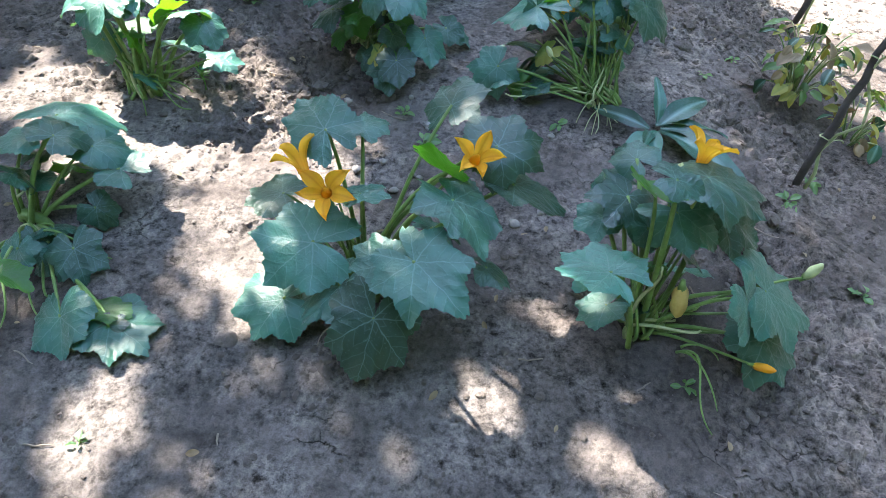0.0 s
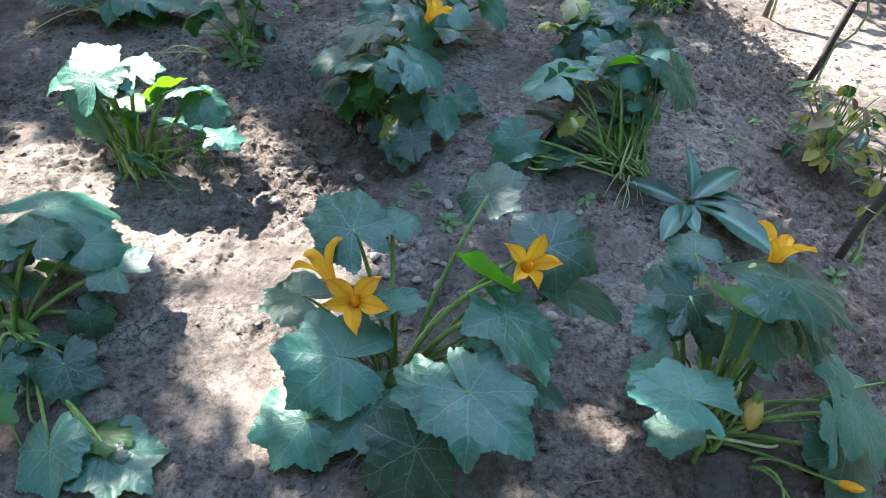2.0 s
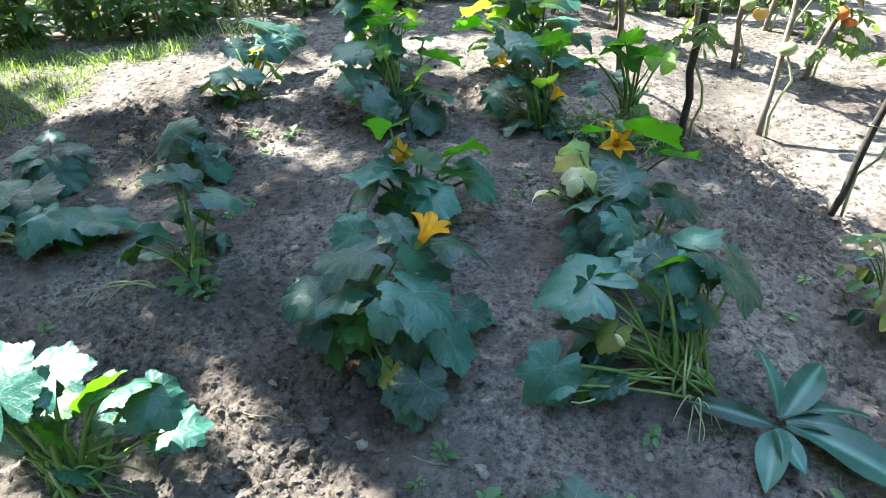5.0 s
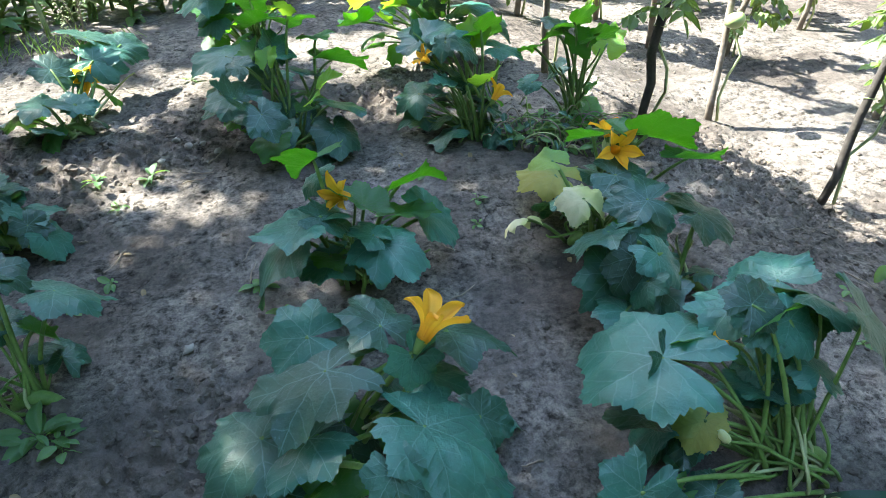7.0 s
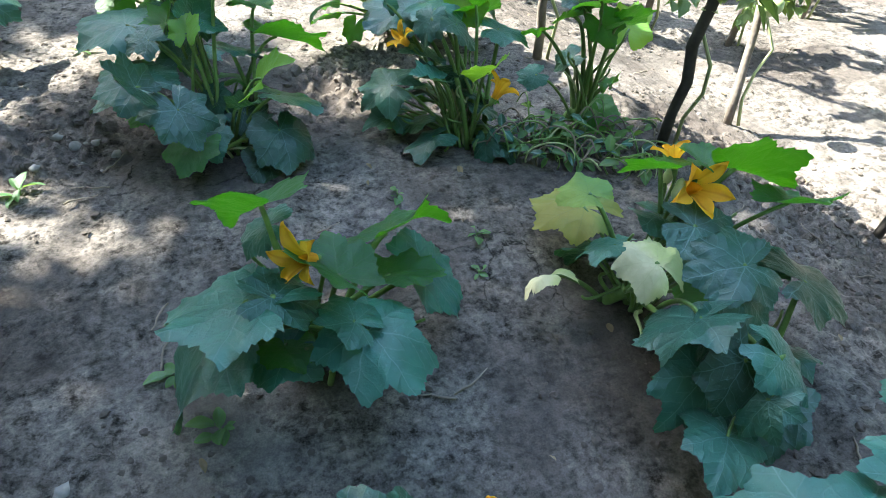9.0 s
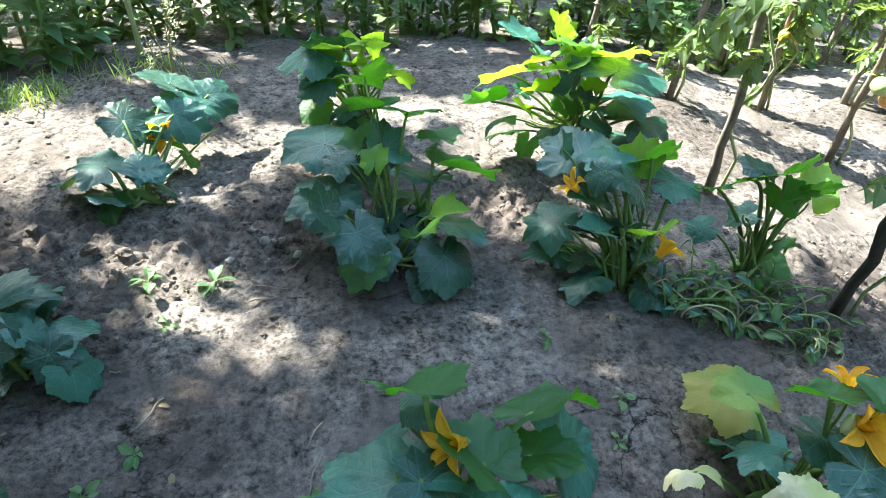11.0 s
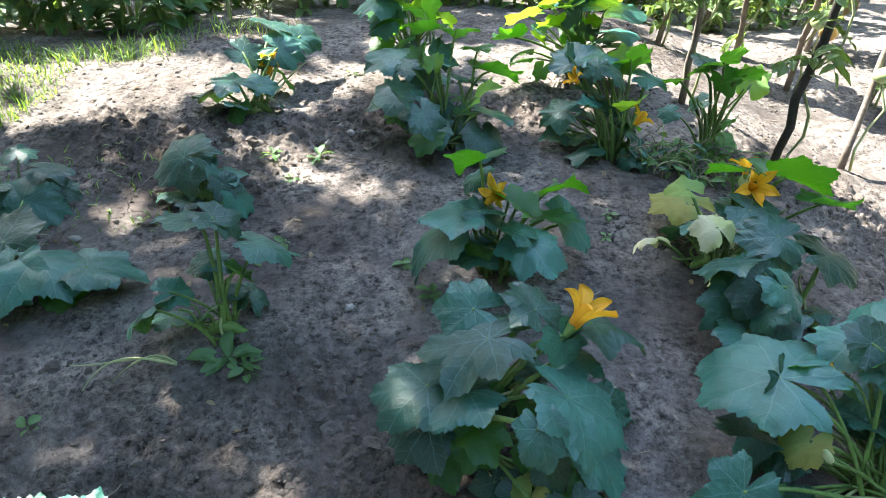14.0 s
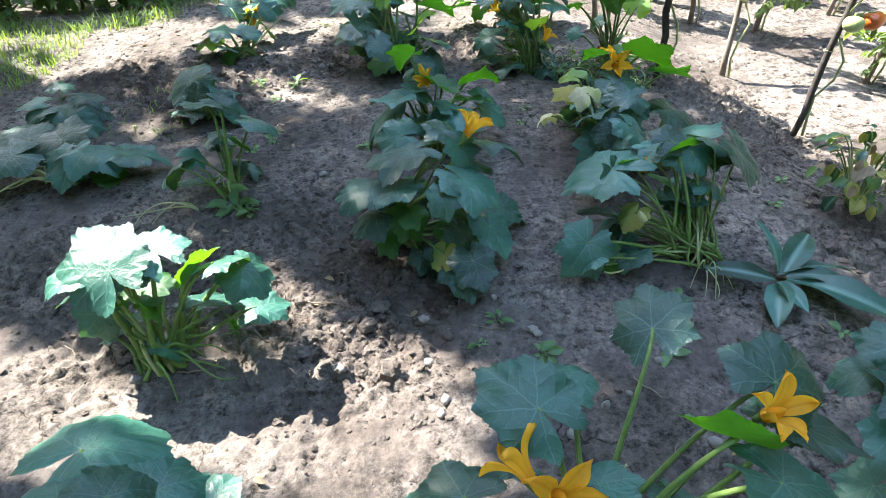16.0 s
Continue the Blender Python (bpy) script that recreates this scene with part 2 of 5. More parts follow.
def part(name, me, parent, m=None, label=""):
    ob = new(name, me)
    ob.parent = parent
    if m is not None:
        ob.matrix_basis = m
    return tagged(ob, label)


def tube(points, radii, sides=6):
    """A tapering round tube along points."""
    verts, faces = [], []
    pts = [Vector(p) for p in points]
    side = Vector((0.31, 0.77, 0.2))
    for i, p in enumerate(pts):
        way = (pts[min(i + 1, len(pts) - 1)] - pts[max(i - 1, 0)]).normalized()
        u = way.cross(side).normalized()
        v = way.cross(u)
        for k in range(sides):
            a = 2 * math.pi * k / sides
            verts.append(p + (u * math.cos(a) + v * math.sin(a)) * radii[i])
    for i in range(len(pts) - 1):
        for k in range(sides):
            a, b = i * sides + k, i * sides + (k + 1) % sides
            faces.append((a, b, b + sides, a + sides))
    faces.append(tuple(range(sides - 1, -1, -1)))
    faces.append(tuple(range((len(pts) - 1) * sides, len(pts) * sides)))
    return verts, faces


def curve_points(a, b, c, d, n):
    """A cubic Bezier curve."""
    a, b, c, d = Vector(a), Vector(b), Vector(c), Vector(d)
    out = []
    for i in range(n + 1):
        t = i / n
        s = 1 - t
        out.append(a * s**3 + b * 3 * s * s * t + c * 3 * s * t * t + d * t**3)
    return out


def joined(pieces):
    verts, faces = [], []
    for v, f in pieces:
        n = len(verts)
        verts += v
        faces += [tuple(i + n for i in q) for q in f]
    return verts, faces


def moved(piece, m):
    v, f = piece
    return [m @ Vector(p) for p in v], f


# ---- ground ----
def smooth(a):
    a = min(max(a, 0.0), 1.0)
    return a * a * (3 - 2 * a)


def lie(x, y):
    """The lie of the land: a low bed that falls off to the tomato row, to the back and a little to the grass side."""
    return -0.17 * smooth((x - 0.95) / 0.9) - 0.22 * smooth((y - 4.9) / 2.2) - 0.07 * smooth((-x - 1.2) / 1.0)


ROUGH_SPOTS = [(-0.45, 2.35, 0.28), (-0.25, 2.15, 0.25), (1.55, 3.25, 0.25), (1.35, 3.7, 0.3), (1.3, 1.7, 0.4), (-0.5, 2.05, 0.3), (0.35, 4.25, 0.25), (-0.6, 4.2, 0.3), (1.35, 1.2, 0.35), (0.05, 1.2, 0.15), (-0.95, 2.45, 0.3), (-1.35, 2.5, 0.35), (-0.5, 2.75, 0.2), (1.2, 3.0, 0.25), (-1.1, 3.9, 0.3), (-1.5, 4.2, 0.35), (1.4, 2.3, 0.3)]


def height(x, y):
    if max(abs(x), abs(y - 3)) > 9:
        return lie(x, y)
    p = Vector((x, y, 0))
    z = lie(x, y) + 0.018 * noise.noise(p * 2.1) + 0.010 * noise.noise(p * 5.3)
    rough = 0.22 + sum(math.exp(-((x - a) ** 2 + (y - b) ** 2) / (r * r)) for a, b, r in ROUGH_SPOTS)
    rough = min(rough, 1.3)
    q = p + Vector((noise.noise(p * 9), noise.noise(p * 9 + Vector((5, 0, 0))), 0)) * 0.035
    clod = noise.voronoi(q * 21)[0]
    small = noise.voronoi(q * 47 + Vector((0, 0, 3.3)))[0]
    broken = min(max(rough - 0.30 + 0.8 * noise.noise(p * 3.1), 0.0), 1.0)
    z += 0.014 * rough * noise.noise(q * 12) + broken * (0.052 * (0.42 - clod[0]) + 0.022 * (0.4 - small[0]))
    z += 0.004 * noise.noise(q * 26) - 0.004 * abs(noise.noise(q * 34)) + 0.002 * noise.noise(p * 62)
    return z


def tilled(x, y):
    """How far the soil is broken up there."""
    return min(1.0, sum(math.exp(-((x - a) ** 2 + (y - b) ** 2) / (r * r)) for a, b, r in ROUGH_SPOTS))


def spread(fine_from, fine_to, step, far):
    """Even steps in the middle, growing ones out to the distance."""
    mid = list(np.arange(fine_from, fine_to, step))
    left, right, d = [], [], step
    a, b = mid[0], mid[-1]
    while b < far or a > -far:
        d *= 1.25
        a -= d
        b += d
        left.append(a)
        right.append(b)
    return left[::-1] + mid + right


xs, ys = spread(-2.0, 2.2, 0.0095, 400.0), spread(0.45, 5.2, 0.0095, 400.0)
gverts = [(x, y, height(x, y)) for y in ys for x in xs]
nx = len(xs)
gfaces = [(j * nx + i, j * nx + i + 1, (j + 1) * nx + i + 1, (j + 1) * nx + i) for j in range(len(ys) - 1) for i in range(nx - 1)]
gmesh = mesh("ground", gverts, gfaces, SOIL)
gmesh.attributes.new("fresh", "FLOAT", "POINT").data.foreach_set("value", [tilled(x, y) for y in ys for x in xs])
ground = new("ground", gmesh)
tagged(ground, "dry grey-brown garden soil, cracked and trodden", "ground", kind="structure")


# ---- squash plants ----
RIM = [(0, 1.0), (9, 0.92), (24, 0.78), (34, 0.83), (48, 0.97), (58, 0.86), (75, 0.72), (88, 0.79), (101, 0.88), (114, 0.76), (130, 0.66), (147, 0.72), (157, 0.62), (165, 0.42), (172, 0.18), (180, 0.04)]
VEINS = (0, 48, 100, 148)
RINGS = (0.0, 0.09, 0.2, 0.33, 0.47, 0.6, 0.73, 0.84, 0.93, 1.0)


def squash_leaf(size, r, mat, curl=0.0, fold=0.12, lobes=1.0, cup=0.0):
    """A broad lobed, toothed squash leaf: the stalk joins at the origin, the tip lies along +x."""
    n = 156 if size > 0.11 else 108
    ph = [r.uniform(0, 20) for _ in range(6)]
    ang = np.linspace(-180, 180, n, endpoint=False) + 0.001
    rad = np.radians(ang)
    skew = np.abs(ang + 6 * np.sin(rad * 2 + ph[0]) * (np.abs(ang) < 150))
    even = 0.88 - 0.16 * (np.abs(ang) / 150) ** 2
    raw = np.interp(skew, [p[0] for p in RIM], [p[1] for p in RIM])
    base = np.where(np.abs(ang) < 152, even + (raw - even) * lobes, raw)
    cs, sn = np.cos(rad), np.sin(rad)
    wide = [noise.noise(Vector((c * 1.3, q * 1.3, ph[2]))) for c, q in zip(cs, sn)]
    ruff = [noise.noise(Vector((c * 4.2, q * 4.2, ph[3]))) for c, q in zip(cs, sn)]
    ragged = [noise.noise(Vector((c * 7, q * 7, ph[4]))) for c, q in zip(cs, sn)]
    saw = 1 - np.mod(np.abs(ang) / 8.6 + 0.5 * np.array(ragged) + ph[1], 1.0)
    tooth = (saw - 0.5) * (0.055 + 0.05 * np.array(ragged)) * np.clip((172 - np.abs(ang)) / 20, 0, 1)
    base = base + 0.13 * np.array(wide) * (np.abs(ang) < 165) + 0.035 * np.array(ragged)
    tilt = r.uniform(-0.08, 0.08)
    verts, blade, faces = [], [], []
    for ring in RINGS:
        edge = 1.0 if ring > 0.97 else 0.3 if ring > 0.9 else 0.0
        for k in range(n):
            rr = ring * (base[k] + tooth[k] * edge)
            x, y = rr * cs[k], rr * sn[k] * 0.84
            near = min(abs(abs(ang[k]) - v) for v in VEINS)
            z = fold * (math.sqrt(y * y + 0.006) - 0.077) + tilt * y + cup * (rr * rr - 0.25 * rr)
            z -= max(0.0, rr - 0.12) ** 2 * (0.26 + 0.26 * curl) * (1 + 1.1 * wide[k])
            z += 0.15 * rr * noise.noise(Vector((x * 1.7, y * 1.7, ph[5]))) + (0.16 if curl > 1.5 else 0.05) * rr * noise.noise(Vector((x * 4.5, y * 4.5, ph[1])))
            z += 0.10 * rr**4 * ruff[k] + 0.05 * rr**6 * ragged[k]
            z += 0.016 * min(near / 14, 1.0) * rr
            verts.append((x * size, y * size, z * size))
            blade += (x, y, 1.0)
    for i in range(len(RINGS) - 1):
        for k in range(n):
            if k == n - 1 and i > 1:
                continue
            b = (k + 1) % n
            faces.append((i * n + b, (i + 1) * n + b, (i + 1) * n + k, i * n + k))
    me = mesh("squash_leaf", verts, faces, mat, True)
    me.attributes.new("blade", "FLOAT_VECTOR", "POINT").data.foreach_set("vector", blade)
    return me


def blossom(size, r, opened=1.0):
    """A trumpet-shaped squash flower that opens along +z: five broad pointed petals, joined below."""
    verts, faces, vein = [], [], []
    rows, cols = 12, 10
    for p in range(5):
        a0 = 2 * math.pi * p / 5 + r.uniform(-0.1, 0.1)
        bend, long, ph = opened * r.uniform(0.7, 1.25), r.uniform(0.9, 1.12), r.uniform(0, 9)
        twist = r.uniform(-0.25, 0.25)
        n = len(verts)
        for i in range(rows + 1):
            u = i / rows
            flare = max(0.0, (u - 0.3) / 0.7)
            rad = size * long * (0.15 + 0.26 * u + 0.56 * bend * flare**1.3)
            z = size * long * (1.3 * u - 0.42 * bend * flare**2.2)
            half = math.pi / 5 * 1.08 * (1.0 if u < 0.42 else max(0.02, 1 - ((u - 0.42) / 0.58) ** 1.75))
            for j in range(cols + 1):
                s = j / cols * 2 - 1
                a = a0 + half * s + twist * flare * flare
                crimp = size * flare * (0.09 * noise.noise(Vector((s * 1.8, u * 3, ph))) + 0.05 * s * s * math.sin(u * 9 + ph))
                rr = rad - size * 0.16 * flare * s * s
                verts.append((rr * math.cos(a), rr * math.sin(a), z + crimp + size * (0.10 * flare * s * s - 0.05 * flare * (1 - abs(s)) ** 3)))
                vein.append(max(0.0, 1 - abs(s) * 5) * 0.7 + 0.3 * (j % 3 == 0) * (1 - u))
        for i in range(rows):
            for j in range(cols):
                k = n + i * (cols + 1) + j
                faces.append((k, k + 1, k + cols + 2, k + cols + 1))
    return mesh("petals", verts, faces, PETAL, True, vein)


def stamen(size):
    return mesh("stamen", *tube([(0, 0, 0.1 * size), (0, 0, 0.35 * size), (0, 0, 0.62 * size), (0, 0, 0.75 * size)], [0.2 * size, 0.16 * size, 0.09 * size, 0.03 * size], 9), PETAL)


def calyx(size):
    return mesh("calyx", *tube([(0, 0, -0.35 * size), (0, 0, -0.1 * size), (0, 0, 0.02 * size), (0, 0, 0.12 * size)], [0.09 * size, 0.14 * size, 0.17 * size, 0.16 * size], 10), STEM)


def bud(plant, at, tip, size, mat, label, r):
    """A closed or faded flower: a pointed, twisted cone on its calyx."""
    verts, faces, n = [], [], 10
    for i in range(9):
        u = i / 8
        rad = size * (0.16 + 0.2 * math.sin(math.pi * min(u * 1.1, 1.0)) * (1 - 0.5 * u))
        for k in range(n):
            a = 2 * math.pi * k / n + 0.8 * u
            w = rad * (1 + 0.22 * math.cos(5 * a)) * (0.25 if i == 8 else 1)
            verts.append((w * math.cos(a), w * math.sin(a), size * 1.5 * u))
    for i in range(8):
        for k in range(n):
            c = (k + 1) % n
            faces.append((i * n + k, i * n + c, (i + 1) * n + c, (i + 1) * n + k))
    faces.append(tuple(range(8 * n, 9 * n)))
    m = Matrix.Translation(at) @ Vector(tip).to_track_quat("Z", "Y").to_matrix().to_4x4()
    ob = part("flower_bud", mesh("flower_bud", verts, faces, mat), plant, m, label)
    part("calyx", calyx(size), ob)
    part("flower_stem", mesh("flower_stem", *stalk((0.15 * at[0], 0.15 * at[1], 0), at, r, 0.004), STEM), plant)


def stalk(a, b, r, thick=0.006, sag=0.0, lift=0.5):
    """A leaf stalk from the crown a to the blade at b."""
    a, b = Vector(a), Vector(b)
    d = b - a
    up = Vector((0, 0, max(d.z, 0.04)))
    flat = Vector((d.x, d.y, 0))
    w = Vector((r.uniform(-0.02, 0.02), r.uniform(-0.02, 0.02), 0))
    pts = curve_points(a, a + flat * 0.18 + up * lift + w, a + flat * 0.72 + up * 0.95 - w + Vector((0, 0, -sag)), b, 12)
    return tube(pts, [thick * (1.25 - 0.55 * i / 12) for i in range(13)], 7)


def squash_plant(base, leaves, blooms, label, special=None, spread_out=0.05, extra=6, thick=0.006, wide=1.0, seed=1, fill=7, lush=0):
    """One squash plant: leaves as (x, y, z of the blade's foot, heading, slope, length), blooms as (x, y, z, heading, slope, size)."""
    r = random.Random(seed)
    x0, y0 = base
    z0 = lie(x0, y0)
    plant = empty("squash_plant", (x0, y0, z0), label, "squash plant", "squash plants in the bed")
    special = special or {}
    for i, (x, y, z, az, slope, length) in enumerate(leaves):
        mat = special.get(i, LEAF)
        z = max(z - z0, 0.02)
        roll = r.uniform(-22, 22)
        size = (max(length, 0.075) if length < 0.13 else 0.13 + 0.6 * (length - 0.13)) * 0.97 * wide
        m = pose(x, y, z, 0, 0, az) @ pose(0, 0, 0, roll, -slope * 0.75 + r.uniform(-6, 6), 0)
        young = mat in (YOUNG, LIT)
        toward_sun = r.uniform(26, 44) if young else r.uniform(-16, 6)
        m = Matrix.Translation((x, y, z)) @ Matrix.Rotation(radians(-toward_sun), 4, "X") @ m.to_3x3().to_4x4()
        crumpled = mat in (BLEACHED, SICK)
        part("leaf", squash_leaf(size * (0.86 if young else 1), r, mat, 2.2 if mat == BLEACHED else r.uniform(-0.2, 0.5), r.uniform(0.3, 0.6) if young or crumpled else r.uniform(0.0, 0.22), r.uniform(1.2, 1.7) if mat == LIT else r.uniform(0.9, 1.3) if young else r.uniform(0.7, 1.3), r.uniform(0.1, 0.3) if young else r.uniform(-0.1, 0.05)), plant, m)
        a = r.uniform(0, 6.28)
        foot = (spread_out * math.cos(a) * r.random() + 0.12 * x, spread_out * math.sin(a) * r.random() + 0.12 * y, 0.0)
        part("leaf_stem", mesh("leaf_stem", *stalk(foot, (x, y, z), r, thick * r.uniform(0.8, 1.2)), STEM), plant)
    for x, y, z, az, slope, size in blooms:
        z -= z0
        m = pose(x, y, z, 0, 0, az) @ pose(0, 0, 0, 0, 90 - slope, 0)
        flower = part("flower", blossom(size, r, r.uniform(0.85, 1.1)), plant, m, "open orange-yellow squash flower")
        part("calyx", calyx(size), flower)
        part("stamen", stamen(size), flower)
        foot = (0.2 * x, 0.2 * y, 0.0)
        part("flower_stem", mesh("flower_stem", *stalk(foot, m @ Vector((0, 0, -0.33 * size)), r, thick * 0.7), STEM), plant)
    for i in range(fill):
        q, u = r.choice(leaves), r.uniform(0.5, 1.08)
        at = (q[0] * u + r.uniform(-0.04, 0.04), q[1] * u + r.uniform(-0.04, 0.04), max(0.03, (q[2] - z0) * r.uniform(0.25, 0.68)))
        a = math.atan2(at[1], at[0])
        m = pose(*at, 0, 0, math.degrees(a) + r.uniform(-50, 50)) @ pose(0, 0, 0, r.uniform(-30, 30), r.uniform(-10, 50), 0)
        part("leaf", squash_leaf(r.uniform(0.06, 0.105), r, r.choice([LEAF, LEAF, LEAF, YOUNG]), r.uniform(-0.2, 0.6), r.uniform(0.05, 0.3), r.uniform(0.7, 1.2)), plant, m)
        part("leaf_stem", mesh("leaf_stem", *stalk((0.2 * at[0], 0.2 * at[1], 0), at, r, thick * 0.7), STEM), plant)
    for i in range(lush):
        a, d = r.uniform(0, 6.28), r.uniform(0.04, 0.22)
        at = (d * math.cos(a) + 0.4 * leaves[0][0], d * math.sin(a) + 0.4 * leaves[0][1], r.uniform(0.2, 0.42))
        m = pose(*at, 0, 0, math.degrees(a) + r.uniform(-40, 40)) @ pose(0, 0, 0, r.uniform(-40, 40), -r.uniform(15, 70), 0)
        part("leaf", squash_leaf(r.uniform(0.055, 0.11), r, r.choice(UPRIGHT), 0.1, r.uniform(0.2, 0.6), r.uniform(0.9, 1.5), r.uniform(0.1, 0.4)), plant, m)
        part("leaf_stem", mesh("leaf_stem", *stalk((0.2 * at[0], 0.2 * at[1], 0), at, r, thick * 0.9), STEM), plant)
    for i in range(extra):
        q, u = r.choice(leaves), r.uniform(0.45, 0.95)
        tip = Vector((q[0] * u + r.uniform(-0.05, 0.05), q[1] * u + r.uniform(-0.05, 0.05), max(0.03, (q[2] - z0) * u * r.uniform(0.5, 0.95))))
        foot = Vector((r.uniform(-1, 1), r.uniform(-1, 1), 0)) * spread_out * 0.8
        bow = Vector((r.uniform(-0.09, 0.09), r.uniform(-0.09, 0.09), r.uniform(0.0, 0.06)))
        pts = curve_points(foot, foot + Vector((0, 0, 0.4 * tip.z)) + bow, tip * 0.8 - bow * 0.5, tip, 12)
        part("leaf_stem", mesh("leaf_stem", *tube(pts, [thick * 0.85 * (1.1 - 0.5 * k / 12) for k in range(13)], 6), r.choice([STEM, STEM, PALE_STEM])), plant)
    stem = curve_points((-0.05, 0.02, -0.01), (-0.02, 0, 0.05), (0.03, 0.0, 0.05), (0.07, -0.01, 0.0), 8)
    part("main_stem", mesh("main_stem", *tube(stem, [0.012, 0.016, 0.018, 0.019, 0.019, 0.018, 0.017, 0.014, 0.01], 8), STEM), plant)
    return plant


LEAVES_A = [(-0.09, -0.07, 0.22, -179, 9, 0.21), (-0.16, -0.16, 0.09, -166, -10, 0.17), (-0.01, -0.14, 0.15, -121, 3, 0.15), (0.1, -0.24, 0.17, -98, -44, 0.19), (0.2, -0.23, 0.38, -39, -7, 0.17), (0.26, -0.07, 0.42, -45, 0, 0.16), (-0.09, 0.13, 0.42, 131, 24, 0.15), (0.2, 0.32, 0.39, 78, 13, 0.13), (0.34, 0.11, 0.44, 30, -6, 0.15), (0.23, 0.02, 0.42, 162, 21, 0.14), (0.39, 0.07, 0.36, 9, -21, 0.17), (0.01, 0.04, 0.3, 3, 0, 0.09), (-0.23, 0.11, 0.2, 158, -15, 0.14), (-0.02, 0.21, 0.38, 45, -13, 0.09), (0.35, -0.11, 0.25, -15, -36, 0.08), (0.13, -0.21, 0.34, 155, -6, 0.1)]
BLOOMS_A = [(-0.121, 0.032, 0.35, 130, 40, 0.075), (-0.074, 0.037, 0.29, -80, 50, 0.075), (0.288, 0.05, 0.43, -60, 60, 0.07)]
LEAVES_R = [(-0.15, -0.16, 0.38, 146, -18, 0.13), (-0.09, 0.15, 0.32, -117, 4, 0.14), (-0.1, 0.26, 0.28, 166, -26, 0.09), (-0.07, -0, 0.47, 97, 15, 0.11), (-0.05, -0.04, 0.55, 2, -23, 0.08), (0.06, 0.1, 0.45, 20, -23, 0.21), (0.01, 0.06, 0.37, -24, -13, 0.13), (0.12, 0.13, 0.33, -21, -22, 0.16), (0.19, -0.07, 0.24, -40, -71, 0.13), (0.26, 0, 0.2, -3, -42, 0.22), (0.29, -0.05, 0.08, -53, -47, 0.15), (-0.07, 0.26, 0.35, 132, -13, 0.09), (-0.14, 0.11, 0.28, -157, -13, 0.09), (-0.04, 0.07, 0.3, -21, -42, 0.07)]
BLOOMS_R = [(0.056, 0.168, 0.42, 60, 65, 0.07)]
LEAVES_L = [(0.01, 0.27, 0.2, 43, -24, 0.25), (0.04, 0.1, 0.26, 168, -19, 0.18), (0.13, 0.1, 0.27, 87, -25, 0.12), (0.19, 0.15, 0.2, 31, -25, 0.12), (0.22, 0.02, 0.08, -12, -37, 0.08), (0.11, -0.18, 0.1, -95, -40, 0.08), (0.24, -0.14, 0.08, -57, -34, 0.11), (0.16, -0.3, 0.15, 3, -32, 0.1), (0.3, -0.34, 0.05, -71, -18, 0.13), (0.42, -0.32, 0.03, -25, -7, 0.16), (0.27, 0.12, 0.15, 158, 0, 0.14), (0.03, -0, 0.2, 22, -53, 0.06)]
BLOOMS_L = []
LEAVES_V = [(-0.02, -0.01, 0.36, 123, 20, 0.19), (-0.1, 0.03, 0.34, 160, -4, 0.13), (0.08, 0.05, 0.36, 128, 0, 0.13), (0.16, 0.03, 0.3, 13, 69, 0.11), (0.22, 0.02, 0.33, 51, -6, 0.1), (0.28, 0.05, 0.28, -42, -47, 0.11), (-0.1, 0.02, 0.2, -85, -84, 0.1), (0.02, 0.02, 0.22, 0, -72, 0.07), (-0.12, 0.05, 0.25, 158, -29, 0.1), (0.01, 0.02, 0.35, 2, -18, 0.1)]
BLOOMS_V = []
LEAVES_B = [(0.07, -0.05, 0.36, 174, -9, 0.19), (0.14, -0.26, 0.33, -86, -45, 0.08), (0.02, -0.12, 0.28, -170, -14, 0.13), (-0.06, -0.09, 0.27, 172, -8, 0.15), (-0.06, -0.13, 0.19, 177, -25, 0.12), (0.18, 0.01, 0.38, 111, 11, 0.1), (0.05, 0.03, 0.37, 167, 0, 0.1), (0.3, -0.01, 0.35, 7, -20, 0.15), (0.25, -0.06, 0.3, 13, -28, 0.1), (0.21, -0.19, 0.33, -31, -18, 0.16), (0.3, -0.17, 0.13, -61, -31, 0.12), (0.19, -0.23, 0.17, -47, -45, 0.07), (0.14, -0.27, 0.12, -117, -38, 0.07), (0.22, -0.32, 0.12, -75, -49, 0.11), (0.36, -0.03, 0.1, -23, -34, 0.09), (0.22, -0.07, 0.37, -47, -64, 0.08)]
BLOOMS_B = [(0.237, -0.067, 0.4, 20, 55, 0.07)]
LEAVES_C = [(-0.12, -0.11, 0.3, 144, -15, 0.19), (-0.08, -0.12, 0.31, -1, -26, 0.09), (0.06, -0.15, 0.22, -70, -4, 0.14), (0.04, -0.15, 0.25, 140, 15, 0.08), (-0.16, -0.07, 0.22, 172, -47, 0.26), (-0.07, -0.02, 0.41, 117, -4, 0.15), (0.15, 0.05, 0.25, 14, 24, 0.17), (0.14, -0.01, 0.2, 9, 8, 0.14), (-0.06, 0.03, 0.33, 143, -27, 0.07), (0.22, 0.03, 0.15, 3, -53, 0.15), (0.03, -0.09, 0.3, 150, 44, 0.14)]
BLOOMS_C = [(-0.001, -0.051, 0.31, 210, 30, 0.058)]
